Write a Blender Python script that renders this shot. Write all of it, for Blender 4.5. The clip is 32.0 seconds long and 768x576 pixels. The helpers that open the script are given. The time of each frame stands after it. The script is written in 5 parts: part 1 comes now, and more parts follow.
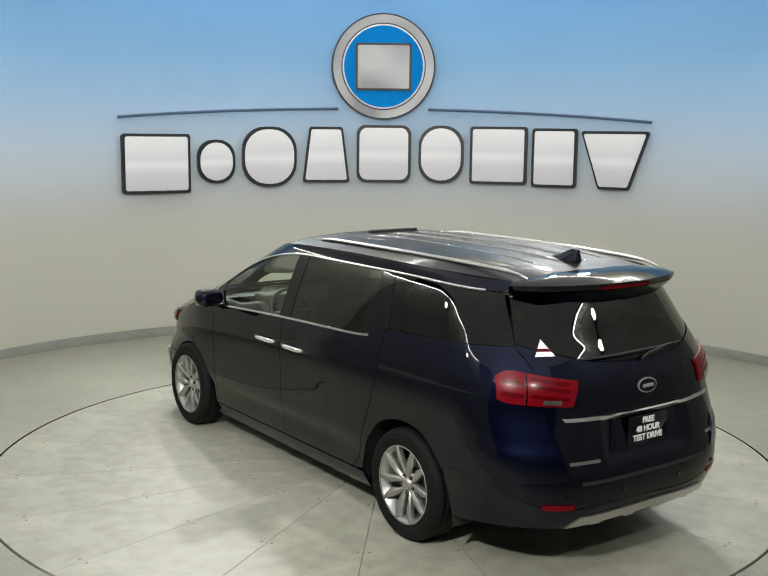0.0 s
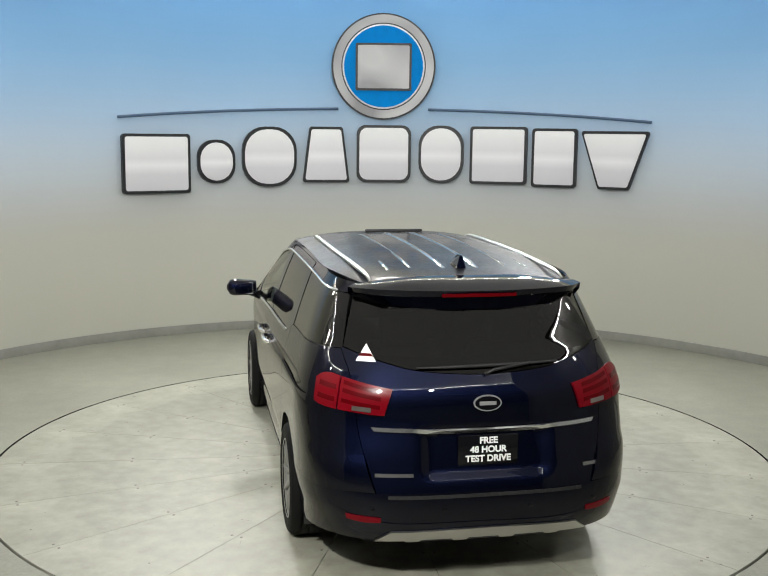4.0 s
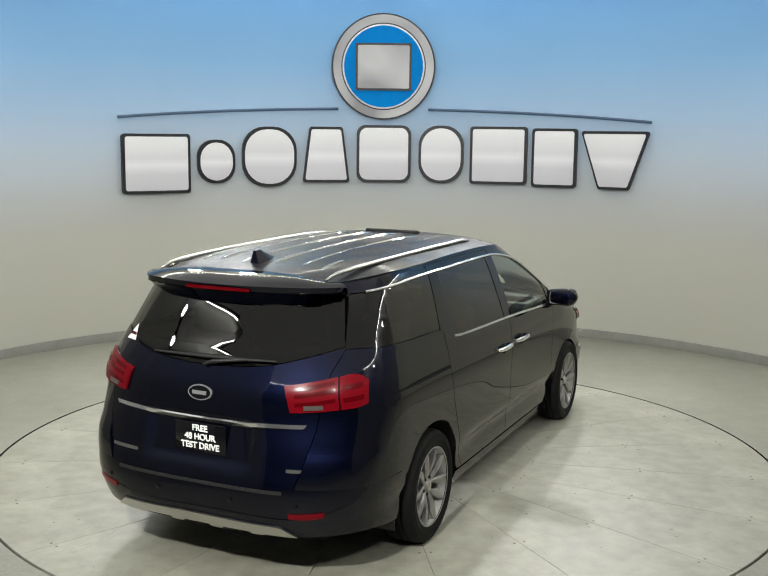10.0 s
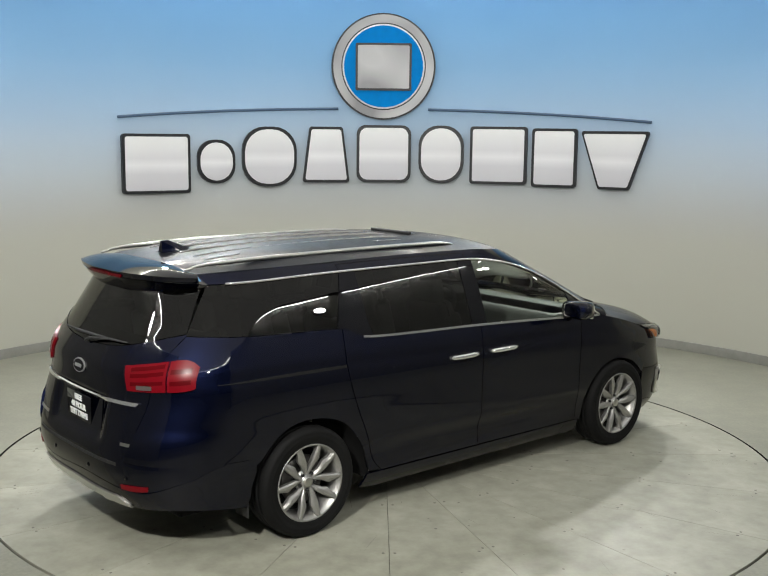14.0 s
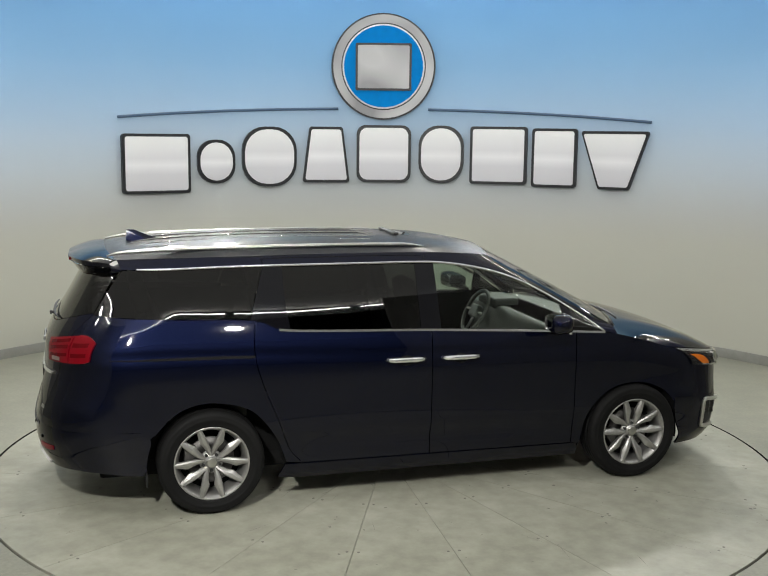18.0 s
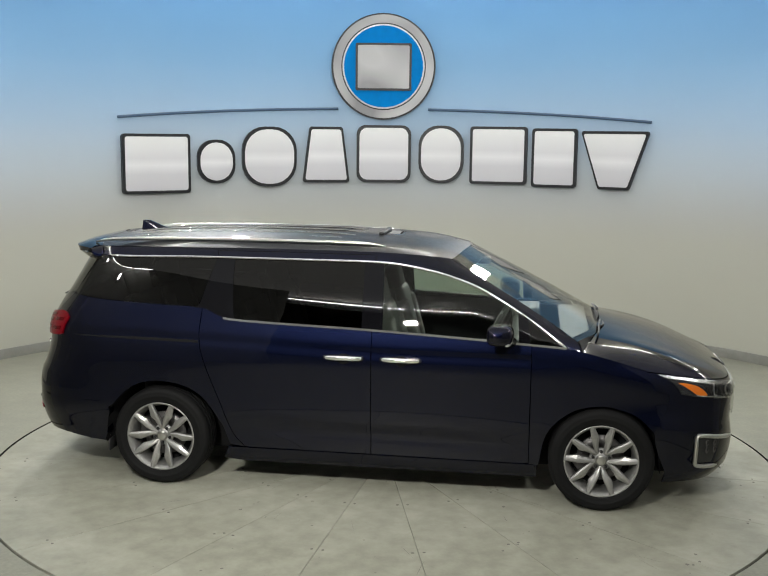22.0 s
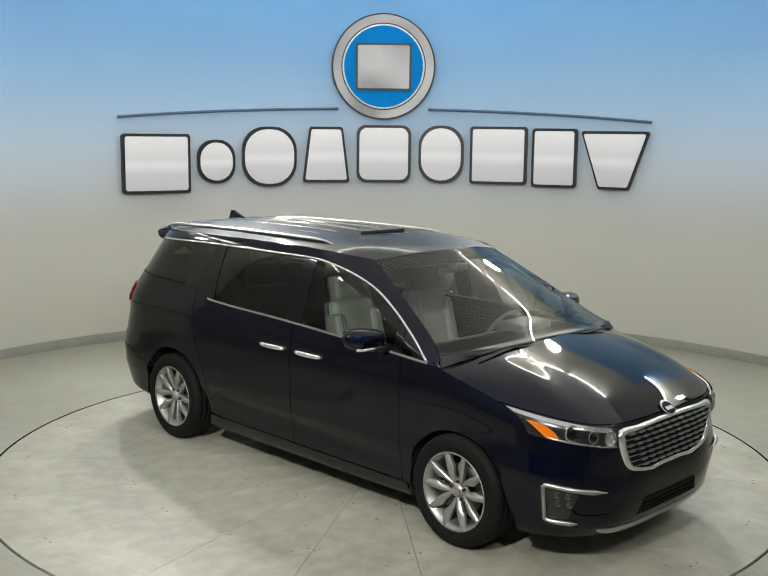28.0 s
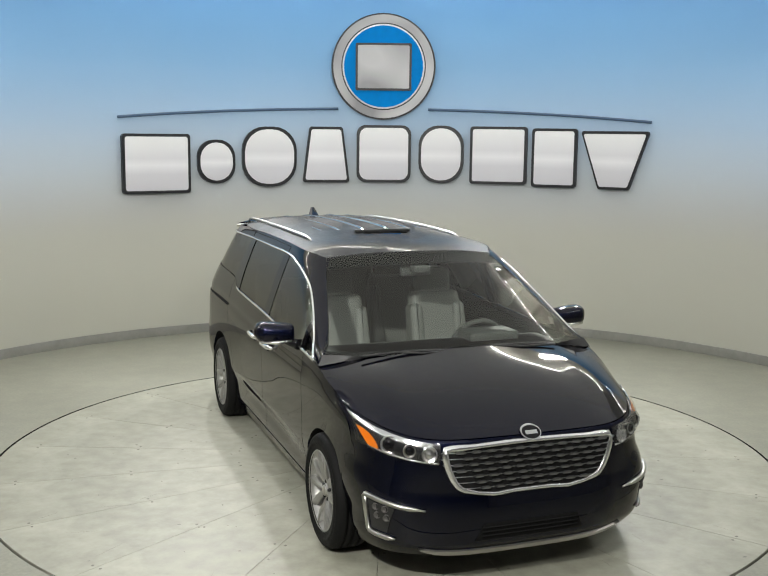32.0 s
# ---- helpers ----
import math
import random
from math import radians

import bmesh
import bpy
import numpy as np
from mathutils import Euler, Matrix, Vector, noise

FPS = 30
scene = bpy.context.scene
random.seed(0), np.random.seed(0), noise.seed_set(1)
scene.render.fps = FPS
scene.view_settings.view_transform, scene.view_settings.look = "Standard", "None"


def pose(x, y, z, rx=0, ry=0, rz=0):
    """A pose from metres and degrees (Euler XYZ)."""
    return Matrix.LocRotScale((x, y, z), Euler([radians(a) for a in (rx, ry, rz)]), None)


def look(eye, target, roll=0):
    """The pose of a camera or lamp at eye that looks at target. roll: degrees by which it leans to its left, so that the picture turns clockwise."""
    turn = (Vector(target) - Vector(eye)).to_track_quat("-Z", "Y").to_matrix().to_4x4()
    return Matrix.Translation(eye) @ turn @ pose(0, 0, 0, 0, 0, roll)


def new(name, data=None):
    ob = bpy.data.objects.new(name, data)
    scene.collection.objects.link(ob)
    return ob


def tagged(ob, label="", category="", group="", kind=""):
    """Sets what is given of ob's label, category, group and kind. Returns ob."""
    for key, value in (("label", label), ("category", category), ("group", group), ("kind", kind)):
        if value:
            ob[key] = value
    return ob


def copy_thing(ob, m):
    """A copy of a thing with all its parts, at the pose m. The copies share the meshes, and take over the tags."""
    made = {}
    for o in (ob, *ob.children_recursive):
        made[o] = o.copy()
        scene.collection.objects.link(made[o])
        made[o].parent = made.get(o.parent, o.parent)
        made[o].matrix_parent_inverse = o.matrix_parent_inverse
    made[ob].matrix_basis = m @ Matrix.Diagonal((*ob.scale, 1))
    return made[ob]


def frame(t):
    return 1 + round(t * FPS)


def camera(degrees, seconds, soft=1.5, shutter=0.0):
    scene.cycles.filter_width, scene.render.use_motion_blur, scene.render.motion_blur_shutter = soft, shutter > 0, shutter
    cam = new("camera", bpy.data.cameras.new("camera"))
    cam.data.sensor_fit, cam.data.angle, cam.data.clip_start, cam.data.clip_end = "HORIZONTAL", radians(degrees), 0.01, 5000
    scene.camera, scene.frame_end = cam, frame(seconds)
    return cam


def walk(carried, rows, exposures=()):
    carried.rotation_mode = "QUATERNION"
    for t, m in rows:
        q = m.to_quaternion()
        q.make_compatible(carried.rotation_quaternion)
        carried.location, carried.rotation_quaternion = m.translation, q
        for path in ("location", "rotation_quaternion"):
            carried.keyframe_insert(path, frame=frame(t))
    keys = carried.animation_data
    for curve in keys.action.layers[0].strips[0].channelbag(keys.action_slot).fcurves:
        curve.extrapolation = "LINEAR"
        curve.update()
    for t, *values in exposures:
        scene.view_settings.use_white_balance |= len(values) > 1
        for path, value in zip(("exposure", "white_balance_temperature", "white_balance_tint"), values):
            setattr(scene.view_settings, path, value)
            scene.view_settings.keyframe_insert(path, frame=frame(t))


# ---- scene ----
# ---- camera: stands still on a stand before the turntable ----
cam = camera(41.32, 32.0, soft=1.2)
EYE = Vector((0.0, -7.741, 2.4905))
YAW, DOWN = radians(0.189), radians(8.675)
AIM = EYE + Vector((-math.sin(YAW) * math.cos(DOWN), math.cos(YAW) * math.cos(DOWN), -math.sin(DOWN))) * 8.0
walk(cam, [(0.0, look(EYE, AIM, 0.603)), (32.0, look(EYE, AIM, 0.603))])

# ---- light: the studio's lamps under a dark roof ----
world = bpy.data.worlds.new("studio")
scene.world = world
world.use_nodes = True
world.node_tree.nodes["Background"].inputs[0].default_value = (0.6, 0.63, 0.62, 1)
world.node_tree.nodes["Background"].inputs[1].default_value = 0.0
scene.view_settings.exposure = 0.0


def lamp(name, place, target, watts, size, colour=(1.0, 0.985, 0.94), spread=150):
    data = bpy.data.lights.new(name, "AREA")
    data.shape, data.size, data.energy, data.color, data.spread = "DISK", size, watts, colour, radians(spread)
    ob = new(name, data)
    ob.matrix_world = look(place, target)
    return ob


for sx, watts in ((-1, 37), (1, 36)):
    lamp("back_lamp", (2.70 * sx, 4.05, 4.20), (0.3 * sx, -0.6, 0.0), watts, 0.22, spread=110)
    lamp("back_lamp", (1.95 * sx, 4.40, 4.20), (0.3 * sx, -0.6, 0.0), watts, 0.22, spread=110)
for sx, watts in ((-1, 90), (1, 23)):
    lamp("front_lamp", (1.5 * sx, -6.8, 4.25), (-0.7, 0.3, 0.7), watts, 0.2, spread=84)

# ---- materials ----


def material(name, colour, rough=0.5, metal=0.0, coat=0.0, spec=0.5):
    m = bpy.data.materials.new(name)
    m.use_nodes = True
    b = m.node_tree.nodes["Principled BSDF"]
    b.inputs["Base Color"].default_value = (*colour, 1)
    b.inputs["Roughness"].default_value = rough
    b.inputs["Metallic"].default_value = metal
    b.inputs["Coat Weight"].default_value = coat
    b.inputs["Coat Roughness"].default_value = 0.03
    b.inputs["Specular IOR Level"].default_value = spec
    return m


def node(m, kind, **inputs):
    n = m.node_tree.nodes.new(kind)
    for k, v in inputs.items():
        n.inputs[k.replace("_", " ")].default_value = v
    return n


def link(m, a, b):
    m.node_tree.links.new(a, b)


def mottle(m, scales, low, high, rough=None, bump=0.0, bump_scale=60.0):
    """Colour that wanders between two tones at several scales, with fine relief."""
    b = m.node_tree.nodes["Principled BSDF"]
    co = node(m, "ShaderNodeTexCoord")
    total = None
    for s, d in scales:
        n = node(m, "ShaderNodeTexNoise", Scale=s, Detail=d, Roughness=0.6)
        link(m, co.outputs["Object"], n.inputs["Vector"])
        if total is None:
            total = n.outputs["Fac"]
        else:
            a = node(m, "ShaderNodeMath")
            a.operation = "ADD"
            link(m, total, a.inputs[0])
            link(m, n.outputs["Fac"], a.inputs[1])
            total = a.outputs[0]
    r = node(m, "ShaderNodeMapRange")
    k = len(scales)
    span = 0.16 / k ** 0.15
    r.inputs[1].default_value, r.inputs[2].default_value = (0.5 - span) * k, (0.5 + span) * k
    link(m, total, r.inputs[0])
    mix = node(m, "ShaderNodeMix")
    mix.data_type = "RGBA"
    mix.inputs[6].default_value, mix.inputs[7].default_value = (*low, 1), (*high, 1)
    link(m, r.outputs[0], mix.inputs[0])
    link(m, mix.outputs[2], b.inputs["Base Color"])
    if rough:
        rr = node(m, "ShaderNodeMapRange")
        rr.inputs[3].default_value, rr.inputs[4].default_value = rough
        link(m, r.outputs[0], rr.inputs[0])
        link(m, rr.outputs[0], b.inputs["Roughness"])
    if bump:
        n = node(m, "ShaderNodeTexNoise", Scale=bump_scale, Detail=4.0)
        link(m, co.outputs["Object"], n.inputs["Vector"])
        bp = node(m, "ShaderNodeBump", Strength=bump, Distance=0.004)
        link(m, n.outputs["Fac"], bp.inputs["Height"])
        link(m, bp.outputs[0], b.inputs["Normal"])
    return m


CONCRETE = mottle(material("pale painted concrete", (0.5, 0.49, 0.43)), [(0.8, 6.0), (5.0, 8.0), (40.0, 4.0)], (0.198, 0.197, 0.156), (0.312, 0.310, 0.250), (0.44, 0.62), 0.10, 45.0)
TABLE = mottle(material("scuffed painted turntable deck", (0.5, 0.49, 0.43)), [(1.1, 3.0), (3.2, 4.0), (9.0, 3.0)], (0.228, 0.226, 0.173), (0.400, 0.399, 0.326), (0.40, 0.58), 0.10, 50.0)
for n in TABLE.node_tree.nodes:
    if n.bl_idname == "ShaderNodeTexNoise" and n.inputs["Scale"].default_value == 3.2:
        n.inputs["Distortion"].default_value = 1.6
JOINT = material("dark joint", (0.19, 0.185, 0.16), 0.8)
PIT = material("dark scuff", (0.20, 0.19, 0.165), 0.8)
SKIRTING = mottle(material("grey skirting", (0.2, 0.2, 0.18)), [(2.0, 4.0), (14.0, 4.0)], (0.20, 0.198, 0.175), (0.25, 0.247, 0.22), (0.5, 0.65))
DARK_WALL = mottle(material("dark studio wall", (0.03, 0.03, 0.03)), [(1.0, 3.0), (9.0, 3.0)], (0.17, 0.17, 0.163), (0.22, 0.22, 0.21), (0.7, 0.9))
CEILING = mottle(material("dark studio ceiling", (0.03, 0.03, 0.03)), [(1.0, 3.0), (9.0, 3.0)], (0.02, 0.02, 0.02), (0.035, 0.035, 0.034), (0.7, 0.9))

PALE_CEILING = mottle(material("white luminous ceiling", (0.7, 0.7, 0.66)), [(0.7, 3.0), (6.0, 3.0)], (0.42, 0.42, 0.40), (0.48, 0.48, 0.46), (0.7, 0.9))
PALE_CEILING.node_tree.nodes["Principled BSDF"].inputs["Emission Color"].default_value = (0.975, 0.985, 0.985, 1)
PALE_CEILING.node_tree.nodes["Principled BSDF"].inputs["Emission Strength"].default_value = 0.46


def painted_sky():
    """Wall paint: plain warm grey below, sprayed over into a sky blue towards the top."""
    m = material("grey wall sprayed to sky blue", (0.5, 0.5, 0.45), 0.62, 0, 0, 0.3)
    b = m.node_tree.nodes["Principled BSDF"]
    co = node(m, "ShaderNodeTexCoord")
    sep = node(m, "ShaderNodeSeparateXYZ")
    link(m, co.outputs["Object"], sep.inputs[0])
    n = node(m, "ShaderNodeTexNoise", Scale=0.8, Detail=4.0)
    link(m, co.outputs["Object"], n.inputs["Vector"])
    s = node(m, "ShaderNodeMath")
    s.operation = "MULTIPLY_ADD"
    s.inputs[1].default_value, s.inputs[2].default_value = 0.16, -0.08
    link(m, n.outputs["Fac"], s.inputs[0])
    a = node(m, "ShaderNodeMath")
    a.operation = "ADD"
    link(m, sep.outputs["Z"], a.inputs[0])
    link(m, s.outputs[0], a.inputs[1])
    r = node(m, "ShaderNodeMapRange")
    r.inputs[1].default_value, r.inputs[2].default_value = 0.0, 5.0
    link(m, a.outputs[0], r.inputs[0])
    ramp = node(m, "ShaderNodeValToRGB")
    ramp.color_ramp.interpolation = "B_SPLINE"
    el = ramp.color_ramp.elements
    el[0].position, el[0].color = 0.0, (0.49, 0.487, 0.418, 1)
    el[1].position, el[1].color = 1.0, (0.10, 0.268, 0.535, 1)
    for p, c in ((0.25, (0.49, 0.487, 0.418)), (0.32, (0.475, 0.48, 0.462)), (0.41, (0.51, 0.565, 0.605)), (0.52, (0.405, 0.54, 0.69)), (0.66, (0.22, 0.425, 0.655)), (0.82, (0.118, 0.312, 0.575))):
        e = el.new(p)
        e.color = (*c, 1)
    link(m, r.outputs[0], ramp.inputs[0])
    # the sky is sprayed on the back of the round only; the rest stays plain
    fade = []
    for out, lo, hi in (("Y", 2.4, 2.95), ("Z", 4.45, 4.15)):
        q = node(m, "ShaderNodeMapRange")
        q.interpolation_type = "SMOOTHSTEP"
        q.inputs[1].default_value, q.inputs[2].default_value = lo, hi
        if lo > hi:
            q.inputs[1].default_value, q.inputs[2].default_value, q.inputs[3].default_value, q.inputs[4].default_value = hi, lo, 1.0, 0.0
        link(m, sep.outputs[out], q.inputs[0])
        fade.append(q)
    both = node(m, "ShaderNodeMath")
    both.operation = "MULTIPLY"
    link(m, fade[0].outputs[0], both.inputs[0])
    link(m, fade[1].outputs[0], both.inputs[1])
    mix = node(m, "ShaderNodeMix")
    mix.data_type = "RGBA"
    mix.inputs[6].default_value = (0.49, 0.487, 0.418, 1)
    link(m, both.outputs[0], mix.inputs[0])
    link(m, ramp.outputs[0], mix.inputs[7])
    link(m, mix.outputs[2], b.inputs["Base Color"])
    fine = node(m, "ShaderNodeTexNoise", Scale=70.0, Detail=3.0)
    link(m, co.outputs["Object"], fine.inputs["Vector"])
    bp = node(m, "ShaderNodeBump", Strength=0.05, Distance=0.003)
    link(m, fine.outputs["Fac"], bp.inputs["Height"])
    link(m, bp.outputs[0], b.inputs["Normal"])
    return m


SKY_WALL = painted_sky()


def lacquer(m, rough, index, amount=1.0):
    """A gloss over a material, stronger at a flat angle, tinted warm against blue reflections."""
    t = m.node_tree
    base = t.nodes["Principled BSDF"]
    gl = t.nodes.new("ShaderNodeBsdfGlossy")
    # warm tint put into the gloss to grey the blue wall's reflection
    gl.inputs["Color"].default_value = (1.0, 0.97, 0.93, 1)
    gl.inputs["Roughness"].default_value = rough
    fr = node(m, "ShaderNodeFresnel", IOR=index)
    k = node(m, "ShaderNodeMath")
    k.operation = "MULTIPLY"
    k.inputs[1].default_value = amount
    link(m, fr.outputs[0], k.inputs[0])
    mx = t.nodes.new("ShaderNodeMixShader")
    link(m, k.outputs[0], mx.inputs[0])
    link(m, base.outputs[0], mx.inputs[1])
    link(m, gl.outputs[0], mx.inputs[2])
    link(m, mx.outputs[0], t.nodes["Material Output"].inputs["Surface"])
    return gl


def car_paint():
    m = material("midnight blue metallic paint", (0.004, 0.005, 0.014), 0.46, 0.94, 0.0, 0.04)
    b = m.node_tree.nodes["Principled BSDF"]
    b.inputs["Specular Tint"].default_value = (0.05, 0.07, 0.24, 1)
    co = node(m, "ShaderNodeTexCoord")
    v = node(m, "ShaderNodeTexNoise", Scale=900.0, Detail=2.0)
    link(m, co.outputs["Object"], v.inputs["Vector"])
    mix = node(m, "ShaderNodeMix")
    mix.data_type = "RGBA"
    mix.inputs[6].default_value, mix.inputs[7].default_value = (0.0024, 0.0032, 0.0095, 1), (0.0034, 0.0056, 0.0215, 1)
    link(m, v.outputs["Fac"], mix.inputs[0])
    link(m, mix.outputs[2], b.inputs["Base Color"])
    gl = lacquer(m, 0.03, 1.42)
    n = node(m, "ShaderNodeTexNoise", Scale=3.0, Detail=3.0)
    link(m, co.outputs["Object"], n.inputs["Vector"])
    r = node(m, "ShaderNodeMapRange")
    r.inputs[3].default_value, r.inputs[4].default_value = 0.02, 0.05
    link(m, n.outputs["Fac"], r.inputs[0])
    link(m, r.outputs[0], gl.inputs["Roughness"])
    return m


def pane(name, tint, gloss_rough=0.01, index=1.45):
    """Thin glass: tinted see-through with a mirror gloss by angle."""
    m = bpy.data.materials.new(name)
    m.use_nodes = True
    t = m.node_tree
    t.nodes.clear()
    out = t.nodes.new("ShaderNodeOutputMaterial")
    tr = t.nodes.new("ShaderNodeBsdfTransparent")
    tr.inputs[0].default_value = (*tint, 1)
    gl = t.nodes.new("ShaderNodeBsdfGlossy")
    gl.inputs["Roughness"].default_value = gloss_rough
    # gloss tinted warm to take blue out of what the glass mirrors
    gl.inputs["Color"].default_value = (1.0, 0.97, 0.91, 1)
    fr = t.nodes.new("ShaderNodeFresnel")
    fr.inputs[0].default_value = index
    mx = t.nodes.new("ShaderNodeMixShader")
    t.links.new(fr.outputs[0], mx.inputs[0])
    t.links.new(tr.outputs[0], mx.inputs[1])
    t.links.new(gl.outputs[0], mx.inputs[2])
    t.links.new(mx.outputs[0], out.inputs[0])
    return m


PAINT = car_paint()
# roof copy of the paint: grey reflection put into its base, gloss cut
ROOF_PAINT = mottle(material("midnight blue roof paint with weak gloss", (0.012, 0.013, 0.018), 0.5, 0.0, 0.0, 0.06), [(3.0, 4.0), (40.0, 4.0)], (0.007, 0.008, 0.011), (0.013, 0.014, 0.017), (0.40, 0.55))
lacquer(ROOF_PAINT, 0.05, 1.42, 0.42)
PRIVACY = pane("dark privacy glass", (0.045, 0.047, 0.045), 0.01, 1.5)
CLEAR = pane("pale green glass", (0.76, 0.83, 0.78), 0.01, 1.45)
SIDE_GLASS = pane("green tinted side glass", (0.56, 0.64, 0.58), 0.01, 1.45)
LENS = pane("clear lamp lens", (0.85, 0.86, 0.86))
GLOSS_BLACK = material("gloss black trim", (0.004, 0.004, 0.005), 0.02, 0, 0, 0.3)
LAMP_BOWL = material("dark grey lamp housing", (0.07, 0.07, 0.073), 0.22, 0.8)
DARK_CHROME = material("dark chrome", (0.33, 0.33, 0.33), 0.28, 0.95)
SPOT = material("lit spot lens", (0.9, 0.9, 0.9))
SPOT.node_tree.nodes["Principled BSDF"].inputs["Emission Color"].default_value = (1.0, 0.985, 0.95, 1)
SPOT.node_tree.nodes["Principled BSDF"].inputs["Emission Strength"].default_value = 130.0
BLACK = mottle(material("black plastic", (0.012, 0.012, 0.012)), [(9.0, 3.0), (120.0, 3.0)], (0.009, 0.009, 0.009), (0.016, 0.016, 0.016), (0.45, 0.65), 0.15, 400.0)
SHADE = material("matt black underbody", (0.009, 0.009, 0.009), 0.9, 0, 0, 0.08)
RUBBER = mottle(material("tyre rubber", (0.012, 0.012, 0.012)), [(6.0, 4.0), (60.0, 4.0)], (0.004, 0.004, 0.004), (0.008, 0.008, 0.0078), (0.6, 0.8), 0.2, 250.0)
RUBBER.node_tree.nodes["Principled BSDF"].inputs["Specular IOR Level"].default_value = 0.14
CHROME = material("chrome", (0.86, 0.86, 0.85), 0.17, 0.95)
BRIGHT = material("bright badge metal", (0.42, 0.42, 0.42), 0.38, 0.7)
SATIN = material("satin silver trim", (0.52, 0.51, 0.48), 0.28, 1.0)
ALLOY = mottle(material("silver alloy", (0.55, 0.54, 0.51), 0.3, 0.85), [(12.0, 3.0), (80.0, 3.0)], (0.34, 0.336, 0.32), (0.43, 0.424, 0.405), (0.38, 0.48))
STEEL = material("brake steel", (0.13, 0.125, 0.12), 0.5, 0.9)
RED = material("red lamp lens", (0.135, 0.0010, 0.005), 0.30, 0, 0.12, 0.12)
RED_DEEP = material("deep red lamp inner", (0.075, 0.0005, 0.002), 0.25, 0, 0.12, 0.12)
AMBER = material("amber reflector", (0.75, 0.20, 0.01), 0.22, 0, 0.6)
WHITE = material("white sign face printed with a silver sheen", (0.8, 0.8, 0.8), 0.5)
# sheen printed into the face colour: palest across the middle, greyer above and below
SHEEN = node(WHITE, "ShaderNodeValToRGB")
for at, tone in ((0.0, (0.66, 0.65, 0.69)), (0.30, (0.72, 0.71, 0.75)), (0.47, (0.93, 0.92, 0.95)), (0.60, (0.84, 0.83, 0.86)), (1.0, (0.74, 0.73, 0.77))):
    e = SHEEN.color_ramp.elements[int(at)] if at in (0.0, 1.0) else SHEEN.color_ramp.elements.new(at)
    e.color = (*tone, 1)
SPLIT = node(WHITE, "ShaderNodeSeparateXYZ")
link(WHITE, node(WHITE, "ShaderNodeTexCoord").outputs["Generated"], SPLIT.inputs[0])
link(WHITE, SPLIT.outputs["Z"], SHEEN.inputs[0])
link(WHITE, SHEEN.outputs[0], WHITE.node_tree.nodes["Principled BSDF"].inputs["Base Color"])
LETTER = material("white lettering", (0.8, 0.8, 0.78), 0.5)
SIGN_BLACK = material("black sign rim", (0.012, 0.013, 0.016), 0.4)
SIGN_BLUE = mottle(material("bright blue sign face", (0.0, 0.2, 0.62)), [(1.5, 2.0), (12.0, 2.0)], (0.0, 0.23, 0.66), (0.0, 0.27, 0.76), (0.75, 0.85))
SIGN_BLUE.node_tree.nodes["Principled BSDF"].inputs["Specular IOR Level"].default_value = 0.15
RAIL_BLUE = material("slate blue rail", (0.075, 0.13, 0.22), 0.4)
# broad dark and pale tones put the silver's sheen into its colour
BRUSHED = mottle(material("brushed silver sign toned with a sheen", (0.5, 0.5, 0.5), 0.4, 0.35), [(1.7, 0.0)], (0.22, 0.22, 0.23), (0.52, 0.52, 0.525), (0.35, 0.5))
LEATHER = mottle(material("pale grey leather", (0.4, 0.4, 0.37)), [(4.0, 4.0), (40.0, 4.0)], (0.13, 0.132, 0.12), (0.165, 0.167, 0.152), (0.5, 0.65), 0.15, 160.0)
CABIN = mottle(material("dark grey cabin plastic", (0.05, 0.05, 0.05)), [(5.0, 3.0), (60.0, 3.0)], (0.060, 0.062, 0.057), (0.078, 0.079, 0.073), (0.5, 0.7), 0.1, 300.0)
PALE_CABIN = mottle(material("pale cabin lining", (0.35, 0.35, 0.32)), [(5.0, 3.0), (60.0, 3.0)], (0.30, 0.30, 0.28), (0.36, 0.36, 0.335), (0.7, 0.85), 0.1, 300.0)
TUBE = material("lit strip tube", (0.9, 0.9, 0.9))
TUBE.node_tree.nodes["Principled BSDF"].inputs["Emission Color"].default_value = (0.975, 0.985, 0.985, 1)
TUBE.node_tree.nodes["Principled BSDF"].inputs["Emission Strength"].default_value = 92.0

# ---- mesh helpers ----


def mesh_of(name, verts, faces, mats, smooth=True, index=None):
    me = bpy.data.meshes.new(name)
    me.from_pydata([tuple(v) for v in verts], [], faces)
    for m in mats if isinstance(mats, (list, tuple)) else [mats]:
        me.materials.append(m)
    if smooth:
        me.polygons.foreach_set("use_smooth", [True] * len(me.polygons))
    if index:
        me.polygons.foreach_set("material_index", index)
    me.update()
    return me


def part(name, geo, mat, parent, label="", smooth=True):
    """One mesh object under a thing or a part; geo: (verts, faces) or a bmesh."""
    if isinstance(geo, bmesh.types.BMesh):
        me = bpy.data.meshes.new(name)
        geo.to_mesh(me)
        geo.free()
        me.materials.append(mat)
        if smooth:
            me.polygons.foreach_set("use_smooth", [True] * len(me.polygons))
    else:
        me = mesh_of(name, geo[0], geo[1], mat, smooth)
    ob = new(name, me)
    ob.parent = parent
    if label:
        ob["label"] = label
    return ob


def empty(name):
    ob = new(name)
    ob.empty_display_size = 0.2
    return ob


